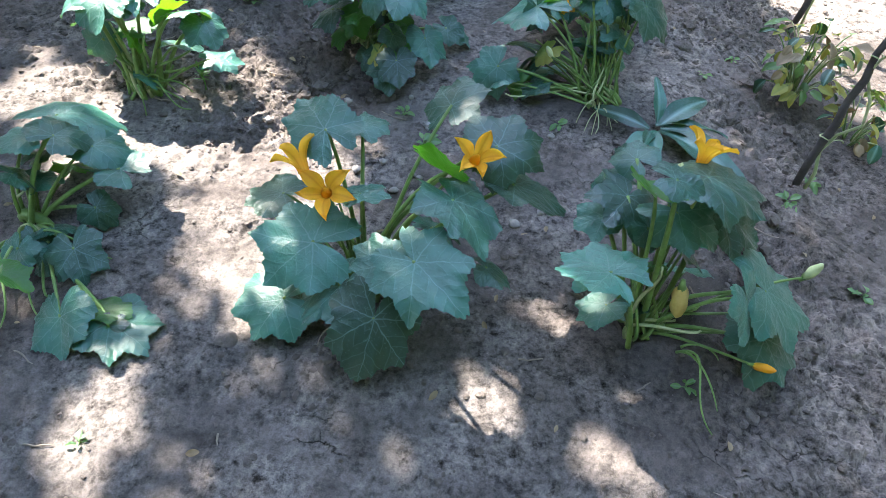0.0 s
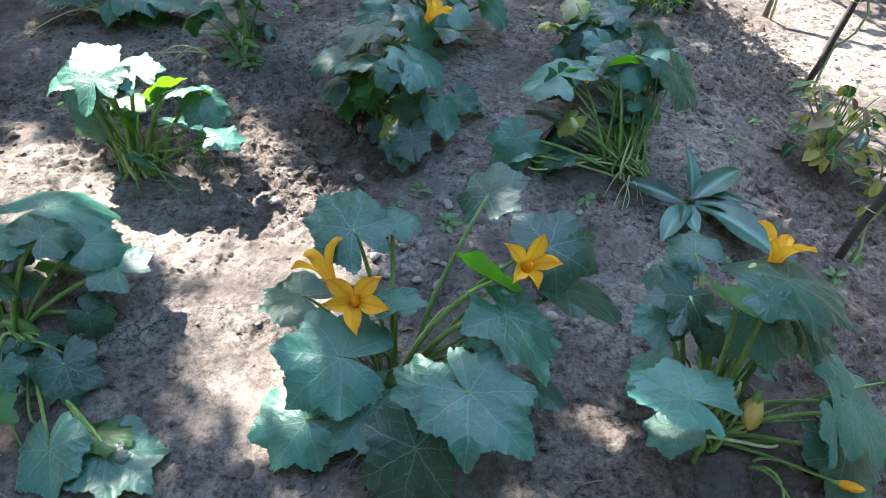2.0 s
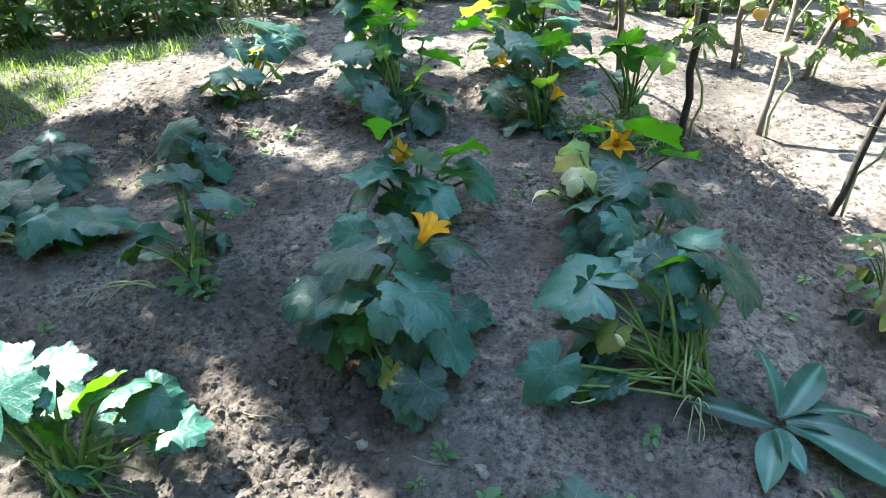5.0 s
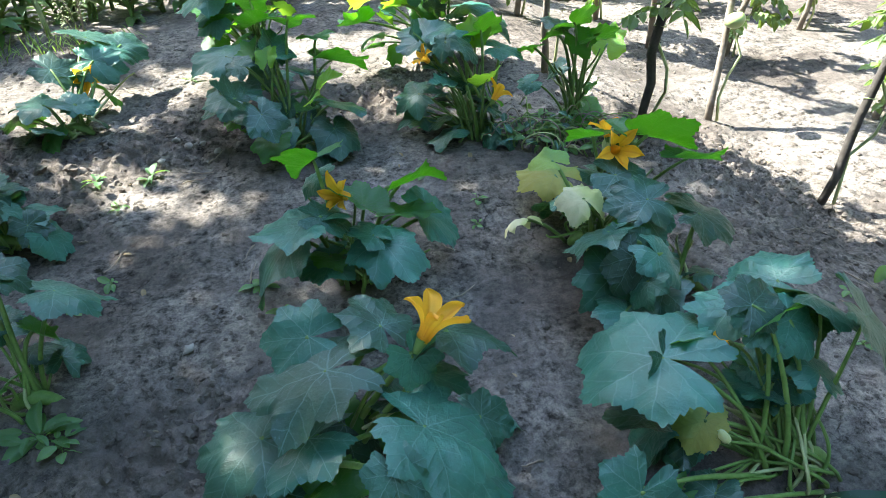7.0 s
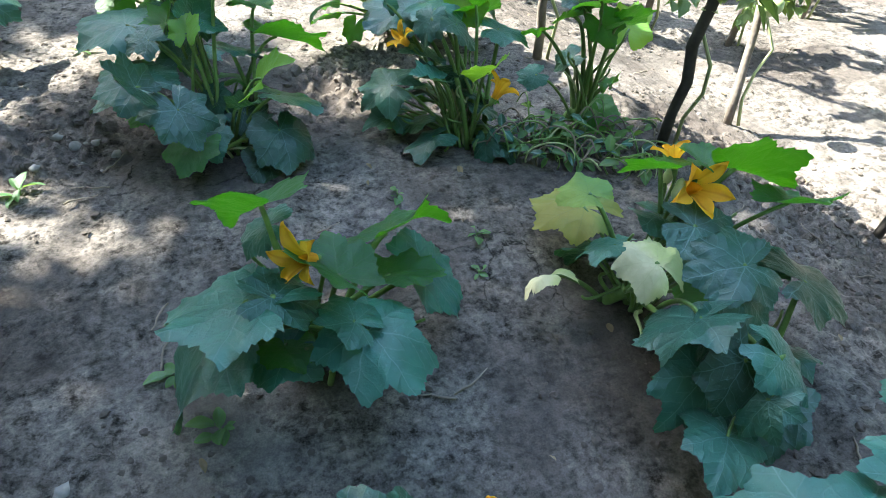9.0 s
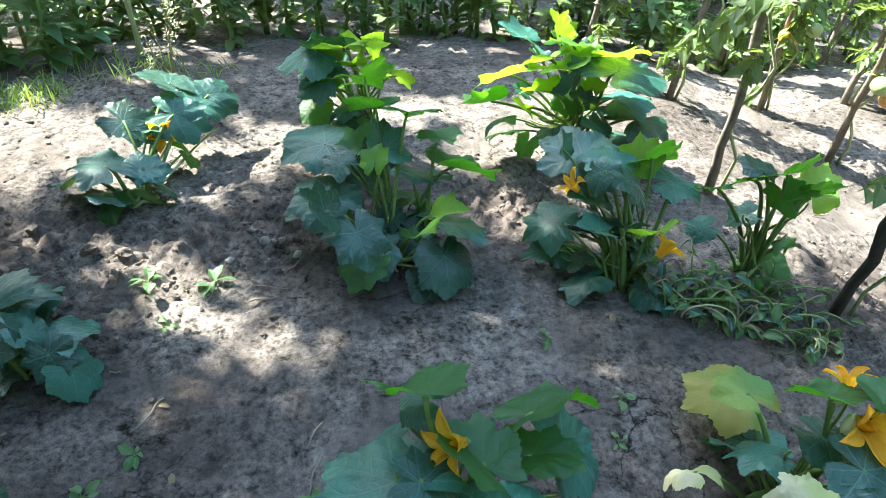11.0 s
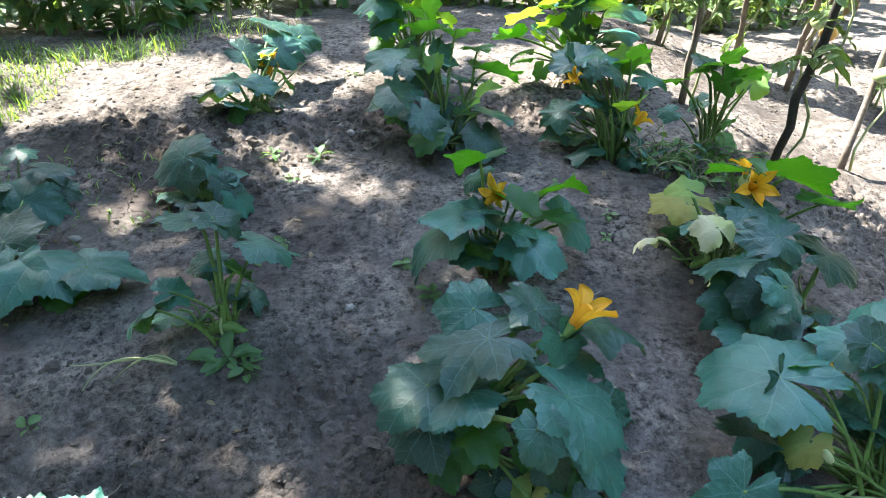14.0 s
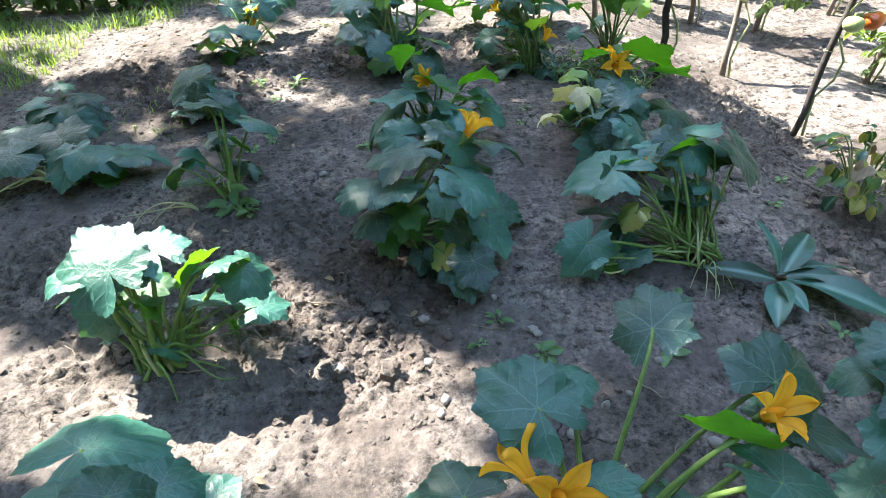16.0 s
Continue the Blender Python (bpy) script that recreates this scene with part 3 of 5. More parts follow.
LEAVES_E = [(-0.12, -0.16, 0.28, 109, 5, 0.085), (-0.08, 0.13, 0.22, 123, -11, 0.08), (-0.03, 0.2, 0.12, 134, -8, 0.14), (-0.03, 0, 0.36, 122, 11, 0.1), (0.04, -0.03, 0.38, 103, 43, 0.07), (0.11, -0.04, 0.36, -2, -27, 0.2), (-0.01, -0.11, 0.3, -39, -11, 0.11), (0.03, -0.21, 0.28, 174, -5, 0.12), (-0.11, -0.28, 0.26, 161, -28, 0.13), (-0.11, -0.33, 0.17, -150, -35, 0.12), (0.19, -0.12, 0.32, 6, -17, 0.14), (-0.2, 0.03, 0.1, 115, -66, 0.07)]
BLOOMS_E = [(0.025, -0.022, 0.32, -100, 35, 0.072), (0.032, 0.03, 0.33, 90, 60, 0.045)]
LEAVES_X = [(-0.22, -0.09, 0.25, -135, -32, 0.1), (-0.17, -0.11, 0.26, -53, -36, 0.1), (-0.21, -0.15, 0.22, -172, -67, 0.08), (0.05, 0.05, 0.22, -11, -17, 0.14), (-0.12, 0.05, 0.25, -15, -16, 0.11), (-0.21, -0.01, 0.24, -107, -56, 0.07)]
BLOOMS_X = []
LEAVES_D = [(-0.28, 0.14, 0.27, 134, -35, 0.25), (-0.27, 0.14, 0.26, -39, -66, 0.09), (-0.07, 0.13, 0.33, -154, -32, 0.09), (-0.04, 0.11, 0.33, -70, -43, 0.09), (-0.1, 0.19, 0.31, 159, -27, 0.11), (0.04, 0.24, 0.3, 111, -14, 0.13), (0.04, 0.14, 0.34, -11, -27, 0.13), (0.09, 0.07, 0.34, -20, -62, 0.16), (-0.09, 0.11, 0.34, -2, 26, 0.09), (-0.22, 0.17, 0.27, -2, 9, 0.06), (-0.11, 0.14, 0.36, 28, 0, 0.09), (-0.39, -0.03, 0.12, -136, -39, 0.13), (-0.38, -0.06, 0.08, 172, -49, 0.08), (-0.21, 0.06, 0.15, -141, -31, 0.06), (0.06, 0.15, 0.28, 3, 0, 0.07)]
BLOOMS_D = [(-0.14, 0.134, 0.27, 180, 10, 0.036)]
LEAVES_G = [(-0.1, -0.14, 0.2, -68, -42, 0.12), (-0.01, 0.01, 0.15, -121, -55, 0.06), (0.16, -0.05, 0.16, 12, -32, 0.15), (-0.19, 0.16, 0.3, 142, -6, 0.19), (-0.2, 0.07, 0.18, 167, -21, 0.17), (-0.18, -0.01, 0.22, 135, -7, 0.16), (0.06, 0.08, 0.25, 13, -29, 0.1), (0.05, 0.12, 0.42, 69, 10, 0.17), (-0.04, 0.19, 0.4, 138, 9, 0.13), (0.14, 0.1, 0.35, 100, 28, 0.11), (0.14, -0.13, 0.1, -83, -38, 0.13), (0.18, 0.05, 0.28, 25, -8, 0.21), (0.09, -0.07, 0.1, -165, -55, 0.06), (-0.14, 0.05, 0.3, 148, 0, 0.06), (0, 0.06, 0.33, 32, -24, 0.07), (-0.07, 0.29, 0.45, 66, 0, 0.15)]
BLOOMS_G = []
LEAVES_H = [(-0.11, 0.04, 0.36, -135, -63, 0.07), (-0.06, -0.01, 0.36, -49, -44, 0.09), (-0.13, 0.17, 0.33, 142, -10, 0.17), (0.04, 0.1, 0.36, 35, 8, 0.15), (-0.12, -0.04, 0.05, -177, -16, 0.11), (0.03, -0.09, 0.08, -5, -62, 0.07), (-0.2, 0.1, 0.15, 141, -14, 0.12), (0.1, 0.07, 0.3, 4, -25, 0.12), (-0.08, 0.1, 0.36, 52, 0, 0.12), (-0.02, 0, 0.2, 108, -79, 0.05)]
BLOOMS_H = [(0.012, -0.133, 0.2, 20, 45, 0.055), (-0.161, 0.069, 0.28, 180, 45, 0.05)]
LEAVES_J = [(-0.11, -0.03, 0.35, 161, 0, 0.09), (-0.09, -0.11, 0.42, 38, 9, 0.19), (0.01, -0.09, 0.35, 13, -8, 0.14), (-0.06, -0.09, 0.35, 26, -61, 0.11), (-0.18, 0.01, 0.3, 125, 17, 0.1), (0.03, -0.07, 0.15, 28, 42, 0.07), (-0.12, -0.05, 0.4, 95, 0, 0.09)]
BLOOMS_J = []
LEAVES_F = [(-0.06, -0.22, 0.42, 102, 13, 0.18), (0.01, -0.17, 0.42, 64, 0, 0.13), (-0.15, -0.16, 0.38, 164, -9, 0.19), (0.02, -0.27, 0.35, 46, 0, 0.11), (-0.1, -0.17, 0.25, 141, -16, 0.18), (0.12, -0.17, 0.3, 39, -32, 0.09), (-0.06, -0.22, 0.2, 151, -31, 0.1), (-0.02, -0.26, 0.38, -118, 0, 0.09), (-0.13, -0.18, 0.3, 148, -8, 0.14)]
BLOOMS_F = []
LEAVES_K = [(-0.18, -0.17, 0.4, 125, 7, 0.16), (-0.11, -0.18, 0.45, 76, 18, 0.16), (-0.02, -0.19, 0.42, 39, 6, 0.29), (0.03, -0.27, 0.4, 42, -4, 0.27), (-0.29, -0.07, 0.3, 161, -16, 0.18), (-0.27, -0.22, 0.25, -33, -58, 0.06), (0.09, -0.16, 0.25, 31, 0, 0.2), (-0.19, -0.2, 0.3, -161, 0, 0.11), (-0.14, -0.25, 0.4, 102, 24, 0.2), (-0.35, -0.07, 0.2, -175, -8, 0.14), (0.15, -0.23, 0.2, 28, -14, 0.21)]
BLOOMS_K = []
LEAVES_M = [(0.07, 0.37, 0.25, 145, 11, 0.16), (0.19, 0.38, 0.2, 31, -20, 0.14), (0.16, 0.31, 0.2, 8, -24, 0.12), (-0.05, 0.19, 0.2, -7, -38, 0.13), (0.1, 0.23, 0.2, -6, -32, 0.15), (-0.16, 0.03, 0.1, 160, -22, 0.13), (-0.07, -0.07, 0.08, 15, -35, 0.09), (0.08, 0, 0.06, 20, -39, 0.06), (-0.07, 0, 0.14, 138, -7, 0.17), (0.03, 0.02, 0.12, 17, -23, 0.1)]
BLOOMS_M = [(0.06, 0.226, 0.14, -90, 20, 0.06)]
LEAVES_Q = [(-0.02, 0.1, 0.15, 59, -18, 0.1), (-0.05, 0.05, 0.16, 169, -21, 0.17), (0.02, 0.01, 0.14, 8, -49, 0.05), (0, -0.08, 0.16, -107, -58, 0.07), (0.09, -0.04, 0.1, -54, -53, 0.07), (0.09, 0.03, 0.1, 50, -25, 0.09), (-0.07, 0.2, 0.12, 70, -20, 0.06)]
BLOOMS_Q = []
LEAVES_S = [(0.01, 0.11, 0.33, -11, -30, 0.1), (-0.03, 0.1, 0.33, 141, -12, 0.14), (0.12, 0.09, 0.26, 11, -28, 0.13), (-0.11, -0.01, 0.18, 25, -30, 0.06), (-0.14, -0.07, 0.18, 149, -46, 0.11), (0.05, 0.06, 0.18, 16, -52, 0.08), (-0.04, 0.11, 0.16, 38, -9, 0.06)]
BLOOMS_S = []
LEAVES_T = [(0.04, 0.07, 0.14, 128, 2, 0.17), (0.17, -0.01, 0.13, -4, -8, 0.19), (0.10, -0.05, 0.12, -100, -14, 0.14), (-0.11, 0.12, 0.13, 142, 4, 0.19), (-0.12, -0.02, 0.13, -150, -6, 0.17), (0.30, -0.02, 0.10, 10, -16, 0.15), (-0.24, 0.02, 0.12, 178, -10, 0.15), (-0.07, 0.41, 0.06, -17, -4, 0.14)]
BLOOMS_T = []
front_plant = squash_plant((0.08, 1.32), LEAVES_A, BLOOMS_A, "spreading dark green squash plant with three orange flowers", {9: YOUNG, 15: LEAF}, 0.06, 8, seed=1, fill=7)
right_plant = squash_plant((0.84, 1.29), LEAVES_R, BLOOMS_R, "green squash plant with upright stems and one orange flower", {3: YOUNG, 5: LEAF}, 0.06, 12, seed=2, fill=8)
squash_plant((-0.94, 1.38), LEAVES_L, BLOOMS_L, "dull green squash plant with low leaves on the soil", {7: YOUNG}, 0.05, 6, seed=3, fill=10)
squash_plant((-0.91, 2.06), LEAVES_V, BLOOMS_V, "sunlit squash plant with pale broad leaves on thick stems", {3: YOUNG, 7: YOUNG}, 0.06, 16, 0.0075, wide=1.0, seed=4, fill=6)
squash_plant((-0.22, 2.56), LEAVES_B, BLOOMS_B, "bushy dark green squash plant with one orange flower", {12: YELLOWED, 9: LEAF}, 0.06, 16, seed=5, fill=20)
squash_plant((-0.02, 3.16), LEAVES_C, BLOOMS_C, "squash plant with large drooping leaves and a half-hidden flower", {5: YOUNG, 6: YOUNG, 7: YOUNG, 10: YOUNG}, 0.05, 18, seed=6, fill=4)
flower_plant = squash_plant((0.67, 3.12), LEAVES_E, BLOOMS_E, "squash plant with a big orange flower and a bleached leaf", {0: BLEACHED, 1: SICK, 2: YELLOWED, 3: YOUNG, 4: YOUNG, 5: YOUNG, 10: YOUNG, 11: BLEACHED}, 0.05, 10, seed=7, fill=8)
squash_plant((0.80, 2.84), LEAVES_X, BLOOMS_X, "dark green squash plant crowded between two others", {}, 0.05, 8, seed=8, fill=8)
stemmy_plant = squash_plant((0.75, 2.30), LEAVES_D, BLOOMS_D, "squash plant with many bare pale green stems under bluish leaves", {8: YOUNG, 9: YOUNG, 13: YELLOWED}, 0.09, 32, 0.005, seed=9, fill=14)
squash_plant((-0.11, 4.00), LEAVES_G, BLOOMS_G, "tall dense squash plant with many upright stems", {7: YOUNG, 8: YOUNG, 9: YOUNG, 11: YOUNG, 15: YOUNG}, 0.1, 26, 0.005, seed=10, fill=24, lush=7)
squash_plant((0.56, 3.85), LEAVES_H, BLOOMS_H, "squash plant with two orange flowers on long stems", {3: YOUNG}, 0.06, 26, 0.0055, seed=11, fill=13, lush=6)
squash_plant((0.96, 3.87), LEAVES_J, BLOOMS_J, "upright squash plant with leaves lit from behind", {0: YOUNG, 1: YOUNG, 2: YOUNG, 3: YOUNG, 4: YOUNG, 5: YOUNG}, 0.04, 6, seed=12, fill=3, lush=2, wide=0.85)
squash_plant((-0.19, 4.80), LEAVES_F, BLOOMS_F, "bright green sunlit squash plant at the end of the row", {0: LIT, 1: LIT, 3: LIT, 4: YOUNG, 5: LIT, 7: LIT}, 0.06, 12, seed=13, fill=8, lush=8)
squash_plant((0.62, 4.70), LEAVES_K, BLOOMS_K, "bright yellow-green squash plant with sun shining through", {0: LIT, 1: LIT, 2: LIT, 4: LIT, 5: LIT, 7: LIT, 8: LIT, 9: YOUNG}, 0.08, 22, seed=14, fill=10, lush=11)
squash_plant((-0.93, 4.32), LEAVES_M, BLOOMS_M, "low squash plant with silvery sunlit leaves and one flower", {}, 0.05, 8, seed=15, wide=0.98, fill=4)
squash_plant((-1.01, 3.60), LEAVES_Q, BLOOMS_Q, "small bluish green squash plant on bare soil", {}, 0.03, 3, 0.004, seed=16, fill=8, wide=1.1)
squash_plant((-0.82, 2.92), LEAVES_S, BLOOMS_S, "thin squash plant with few leaves on tall stems", {5: YOUNG}, 0.04, 5, 0.005, seed=17, fill=6)
squash_plant((-1.53, 3.15), LEAVES_T, BLOOMS_T, "creeping squash plant with grey-green leaves and bare vines", {}, 0.06, 8, 0.005, seed=18, fill=6, wide=1.15)
LEAVES_U = [(0.0, 0.08, 0.14, 100, 4, 0.09), (0.10, 0.03, 0.11, 10, -12, 0.11), (-0.10, 0.02, 0.10, 170, -14, 0.12), (0.03, -0.06, 0.08, -70, -22, 0.09), (-0.05, -0.05, 0.09, -130, -18, 0.10), (0.16, -0.03, 0.06, -20, -15, 0.08)]
squash_plant((-1.66, 3.66), LEAVES_U, [], "small bluish green squash plant low on dry soil", {}, 0.03, 4, 0.004, seed=19, fill=3)
r = random.Random(61)
bud(right_plant, (0.36, 0.06, 0.20), (0.4, 0, 1), 0.04, BUD, "pale closed squash flower bud", r)
bud(right_plant, (0.06, -0.02, 0.20), (0.1, -0.2, -1), 0.065, FADED, "faded brownish-yellow squash flower", r)
bud(right_plant, (0.26, -0.12, 0.06), (0.9, -0.3, 0.2), 0.035, PETAL, "orange wilting squash flower", r)
bud(right_plant, (0.0, 0.14, 0.40), (0.2, 0.2, 1), 0.03, BUD, "pale closed squash flower bud", r)
bud(flower_plant, (0.0, -0.03, 0.30), (0, 0, 1), 0.035, BUD, "pale green squash flower bud", r)
bud(flower_plant, (0.04, 0.05, 0.28), (0.1, -0.1, 1), 0.035, BUD, "pale green squash flower bud", r)
bud(stemmy_plant, (-0.20, 0.0, 0.16), (-0.4, 0.1, 0.6), 0.03, BUD, "pale green squash flower bud", r)
bud(front_plant, (0.0, -0.08, 0.08), (0.2, -0.6, 0.6), 0.03, PETAL, "small orange squash flower bud", r)

# ---- the tree whose shade falls on the bed ----
# sunlit patches on the bed: centre and half widths, metres
SUN_PATCHES = [
    (-1.45, 4.80, 0.52, 0.25), (-1.11, 4.61, 0.2, 0.2), (-0.69, 3.86, 0.11, 0.12), (-0.86, 4.05, 0.11, 0.07), (-0.51, 3.65, 0.09, 0.07), (-0.34, 3.59, 0.06, 0.05), (-0.48, 4.61, 0.16, 0.10), (-0.73, 4.50, 0.18, 0.2), (-1.22, 4.13, 0.08, 0.05), (-1.56, 4.38, 0.12, 0.06), (0.24, 4.23, 0.11, 0.08), (-1.25, 3.52, 0.06, 0.07), (-0.26, 1.73, 0.22, 0.17), (-0.12, 1.92, 0.09, 0.08), (-0.34, 1.88, 0.10, 0.11), (-1.09, 1.99, 0.12, 0.08), (-0.43, 2.19, 0.03, 0.06), (-0.29, 2.03, 0.05, 0.06), (-1.17, 1.82, 0.07, 0.07),
]
SUN_PATCHES += [
    (-1.7, 4.64, 0.26, 0.10), (-2.2, 4.45, 0.45, 0.22), (-2.75, 4.95, 0.4, 0.35), (-2.15, 5.0, 0.4, 0.2), (-1.75, 5.15, 0.3, 0.12), (-2.9, 5.6, 0.5, 0.2), (-3.2, 5.9, 0.5, 0.3), (-0.74, 1.88, 0.26, 0.18), (-0.54, 1.90, 0.07, 0.08), (-0.92, 1.70, 0.12, 0.10),
        (-0.44, 2.10, 0.09, 0.09), (-0.30, 1.93, 0.12, 0.10), (-0.61, 2.03, 0.09, 0.06), (-1.2, 2.13, 0.08, 0.08), (-0.60, 4.44, 0.05, 0.05), (-1.02, 3.18, 0.03, 0.05), (-0.60, 4.60, 0.12, 0.10), (-0.41, 1.72, 0.12, 0.31), (-0.34, 1.33, 0.09, 0.17), (-0.44, 0.80, 0.05, 0.16), (-1.91, 4.79, 0.14, 0.12), (-1.54, 4.65, 0.14, 0.12), (-0.58, 2.38, 0.05, 0.05), (-0.50, 2.22, 0.05, 0.06), (-1.36, 2.04, 0.09, 0.16), (-0.71, 1.92, 0.11, 0.15), (0.80, 0.97, 0.05, 0.05), (0.58, 0.97, 0.04, 0.02), (0.83, 0.91, 0.05, 0.02), (-0.16, 1.30, 0.09, 0.05), (1.23, 2.31, 0.05, 0.05), (0.38, 1.00, 0.02, 0.04), (0.47, 1.07, 0.02, 0.01), (-0.10, 1.17, 0.09, 0.06), (-0.40, 0.68, 0.06, 0.05), (0.59, 1.28, 0.03, 0.02), (-1.6, 4.42, 0.24, 0.10),
]


def in_sun(x, y):
    """Whether the bed lies in the sun at that place."""
    p = Vector((x * 4.5, y * 4.5, 3.3))
    w = 0.10 * noise.noise(p)
    shade_edge = float(np.interp(y, (2.2, 2.6, 3.3, 3.85, 4.25, 4.6), (2.2, 1.78, 1.5, 1.22, 0.6, 0.05)))
    if x + w * 1.2 > shade_edge and 2.2 < y < 5.15 + max(0.0, x - 0.7):
        return True
    if y > 5.15 and x < 0.9 + 0.3 * w:
        return noise.noise(p * 0.9) > (0.2 if y < 5.7 else -0.12)
    if y > 4.45 and x > -0.75 and noise.noise(p * 0.7) > -0.22:
        return True
    for a, b, rx, ry in SUN_PATCHES:
        if ((x - a) / (rx + 0.06)) ** 2 + ((y - b) / (ry + 0.06)) ** 2 < 1.05 + 7 * w:
            return True
    return False


def leaf_card(size, r):
    """A small pointed leaf, folded along its rib."""
    s, f = size, size * r.uniform(0.05, 0.2)
    v = [(0, 0, 0), (s * 0.3, s * 0.26, f), (s * 0.68, s * 0.22, f), (s, 0, 0), (s * 0.68, -s * 0.22, f), (s * 0.3, -s * 0.26, f)]
    return v, [(0, 3, 2, 1), (0, 5, 4, 3)]


def any_turn(r):
    return Euler((r.uniform(-0.9, 0.9), r.uniform(-0.9, 0.9), r.uniform(0, 6.28))).to_matrix().to_4x4()


def shade_tree():
    r = random.Random(5)
    foot = Vector((-4.1, 6.1, -0.25))
    tree = empty("walnut_tree", foot, "leafy garden tree with a brown trunk that shades the bed", "tree")
    fork = Vector((-3.9, 6.0, 2.6))
    pts = curve_points(foot, foot + Vector((0.05, 0, 0.9)), fork - Vector((0.05, 0, 0.8)), fork, 10)
    part("trunk", mesh("trunk", *tube([p - foot for p in pts], [0.19 - 0.006 * i for i in range(11)], 12), BARK), tree)
    for k in range(7):
        end = Vector((r.uniform(-9.0, -7.0), r.uniform(4.0, 10.0), r.uniform(4.6, 6.2)))
        limb = curve_points(fork, fork + Vector((0, 0, 1.0)), fork.lerp(end, 0.6) + Vector((0, 0, 0.5)), end, 10)
        part("limb", mesh("limb", *tube([p - foot for p in limb], [0.09 - 0.0075 * i for i in range(11)], 8), BARK), tree)
    verts, faces = [], []
    for k in range(50000):
        x, y = r.uniform(-3.2, 3.0), r.uniform(-1.2, 7.2)
        if in_sun(x, y):
            continue
        at = Vector((x, y, lie(x, y))) + sun_way * r.uniform(5.6, 7.6) - foot
        v, f = moved(leaf_card(r.uniform(0.10, 0.17), r), Matrix.Translation(at) @ any_turn(r))
        n = len(verts)
        verts += v
        faces += [tuple(i + n for i in q) for q in f]
    part("crown", mesh("crown", verts, faces, CROWN, False), tree)


shade_tree()


def far_tree(seed):
    """A broad leafy tree, unseen, added beyond the garden to block low sky light."""
    r = random.Random(seed)
    tree = empty("garden_tree", (0, 0, 0), "unseen leafy tree added to block low sky light", "tree", "trees round the garden")
    part("trunk", mesh("trunk", *tube([(0, 0, -0.3), (0.05, 0, 1.0), (0, 0.1, 2.4), (0.1, 0.1, 4.0)], [0.2, 0.17, 0.13, 0.07], 10), BARK), tree)
    pieces = []
    clumps = [(r.gauss(0, 1.1), r.gauss(0, 1.1), r.uniform(0.8, 6.5), r.uniform(0.5, 1.0)) for _ in range(34)]
    for k in range(6500):
        a, b, c, s = r.choice(clumps)
        pieces.append(moved(leaf_card(r.uniform(0.24, 0.4), r), Matrix.Translation((r.gauss(a, s * 0.6), r.gauss(b, s * 0.6), max(0.4, r.gauss(c, s * 0.6)))) @ any_turn(r)))
    part("crown", mesh("crown", *joined(pieces), CROWN, False), tree)
    return tree


first = far_tree(4)
places = [(-10.5, 12.0), (-5.0, 14.0), (-2.2, 12.5), (1.2, 12.8), (4.6, 12.4), (-8.5, 5.0), (-7.5, 1.5), (-5.8, -1.8), (-3.4, -4.0), (-0.4, -4.6), (2.9, -4.4), (5.6, -3.0), (7.6, 0.0), (8.6, 3.5), (8.4, 7.0), (7.4, 10.5)]
first.matrix_world = pose(-11.0, 8.0, -0.3)
# copies to the right and behind stand taller, to hold off more sky light
for i, (x, y) in enumerate(places):
    copy_thing(first, pose(x, y, -0.3, 0, 0, 67 * i) @ Matrix.Diagonal((1.0, 1.0, 1.35 if x > 4 or y < 0 else 1.0, 1.0)))


# ---- stakes and tomato plants ----
def fruit(size, mat, r):
    """A ribbed, flattened tomato."""
    verts, faces, n = [], [], 14
    for i in range(9):
        b = math.pi * i / 8
        for k in range(n):
            a = 2 * math.pi * k / n
            rad = size * math.sin(b) * (1 + 0.06 * math.cos(5 * a)) + 1e-4
            verts.append((rad * math.cos(a), rad * math.sin(a), size * 0.84 * math.cos(b) * (1 - 0.18 * math.exp(-(b / 0.4) ** 2))))
    for i in range(8):
        for k in range(n):
            c = (k + 1) % n
            faces.append((i * n + k, (i + 1) * n + k, (i + 1) * n + c, i * n + c))
    return mesh("tomato", verts, faces, mat)


def leaflets(r, length, count, width=0.62):
    """A drooping compound leaf: leaflets in pairs along a stalk that leads along +x."""
    pieces = []
    for i in range(count):
        u = (i // 2 + 1) / (count // 2 + 1)
        side = -1 if i % 2 else 1
        s = length * r.uniform(0.28, 0.5)
        v = [(0, 0, 0), (s * 0.25, s * width * 0.5, 0.02 * s), (s * 0.45, s * width * 0.36, 0), (s * 0.6, s * width * 0.42, -0.06 * s), (s, 0, -0.3 * s), (s * 0.6, -s * width * 0.42, -0.06 * s), (s * 0.45, -s * width * 0.36, 0), (s * 0.25, -s * width * 0.5, 0.02 * s)]
        m = pose(length * u, 0, -0.45 * length * u * u, r.uniform(-40, 40), r.uniform(-10, 45), side * r.uniform(30, 80))
        pieces.append(moved((v, [(0, 4, 3, 2, 1), (0, 7, 6, 5, 4)]), m))
    pieces.append(tube([(0, 0, 0), (length * 0.5, 0, -0.11 * length), (length, 0, -0.45 * length)], [0.0025, 0.002, 0.001], 4))
    return joined(pieces)


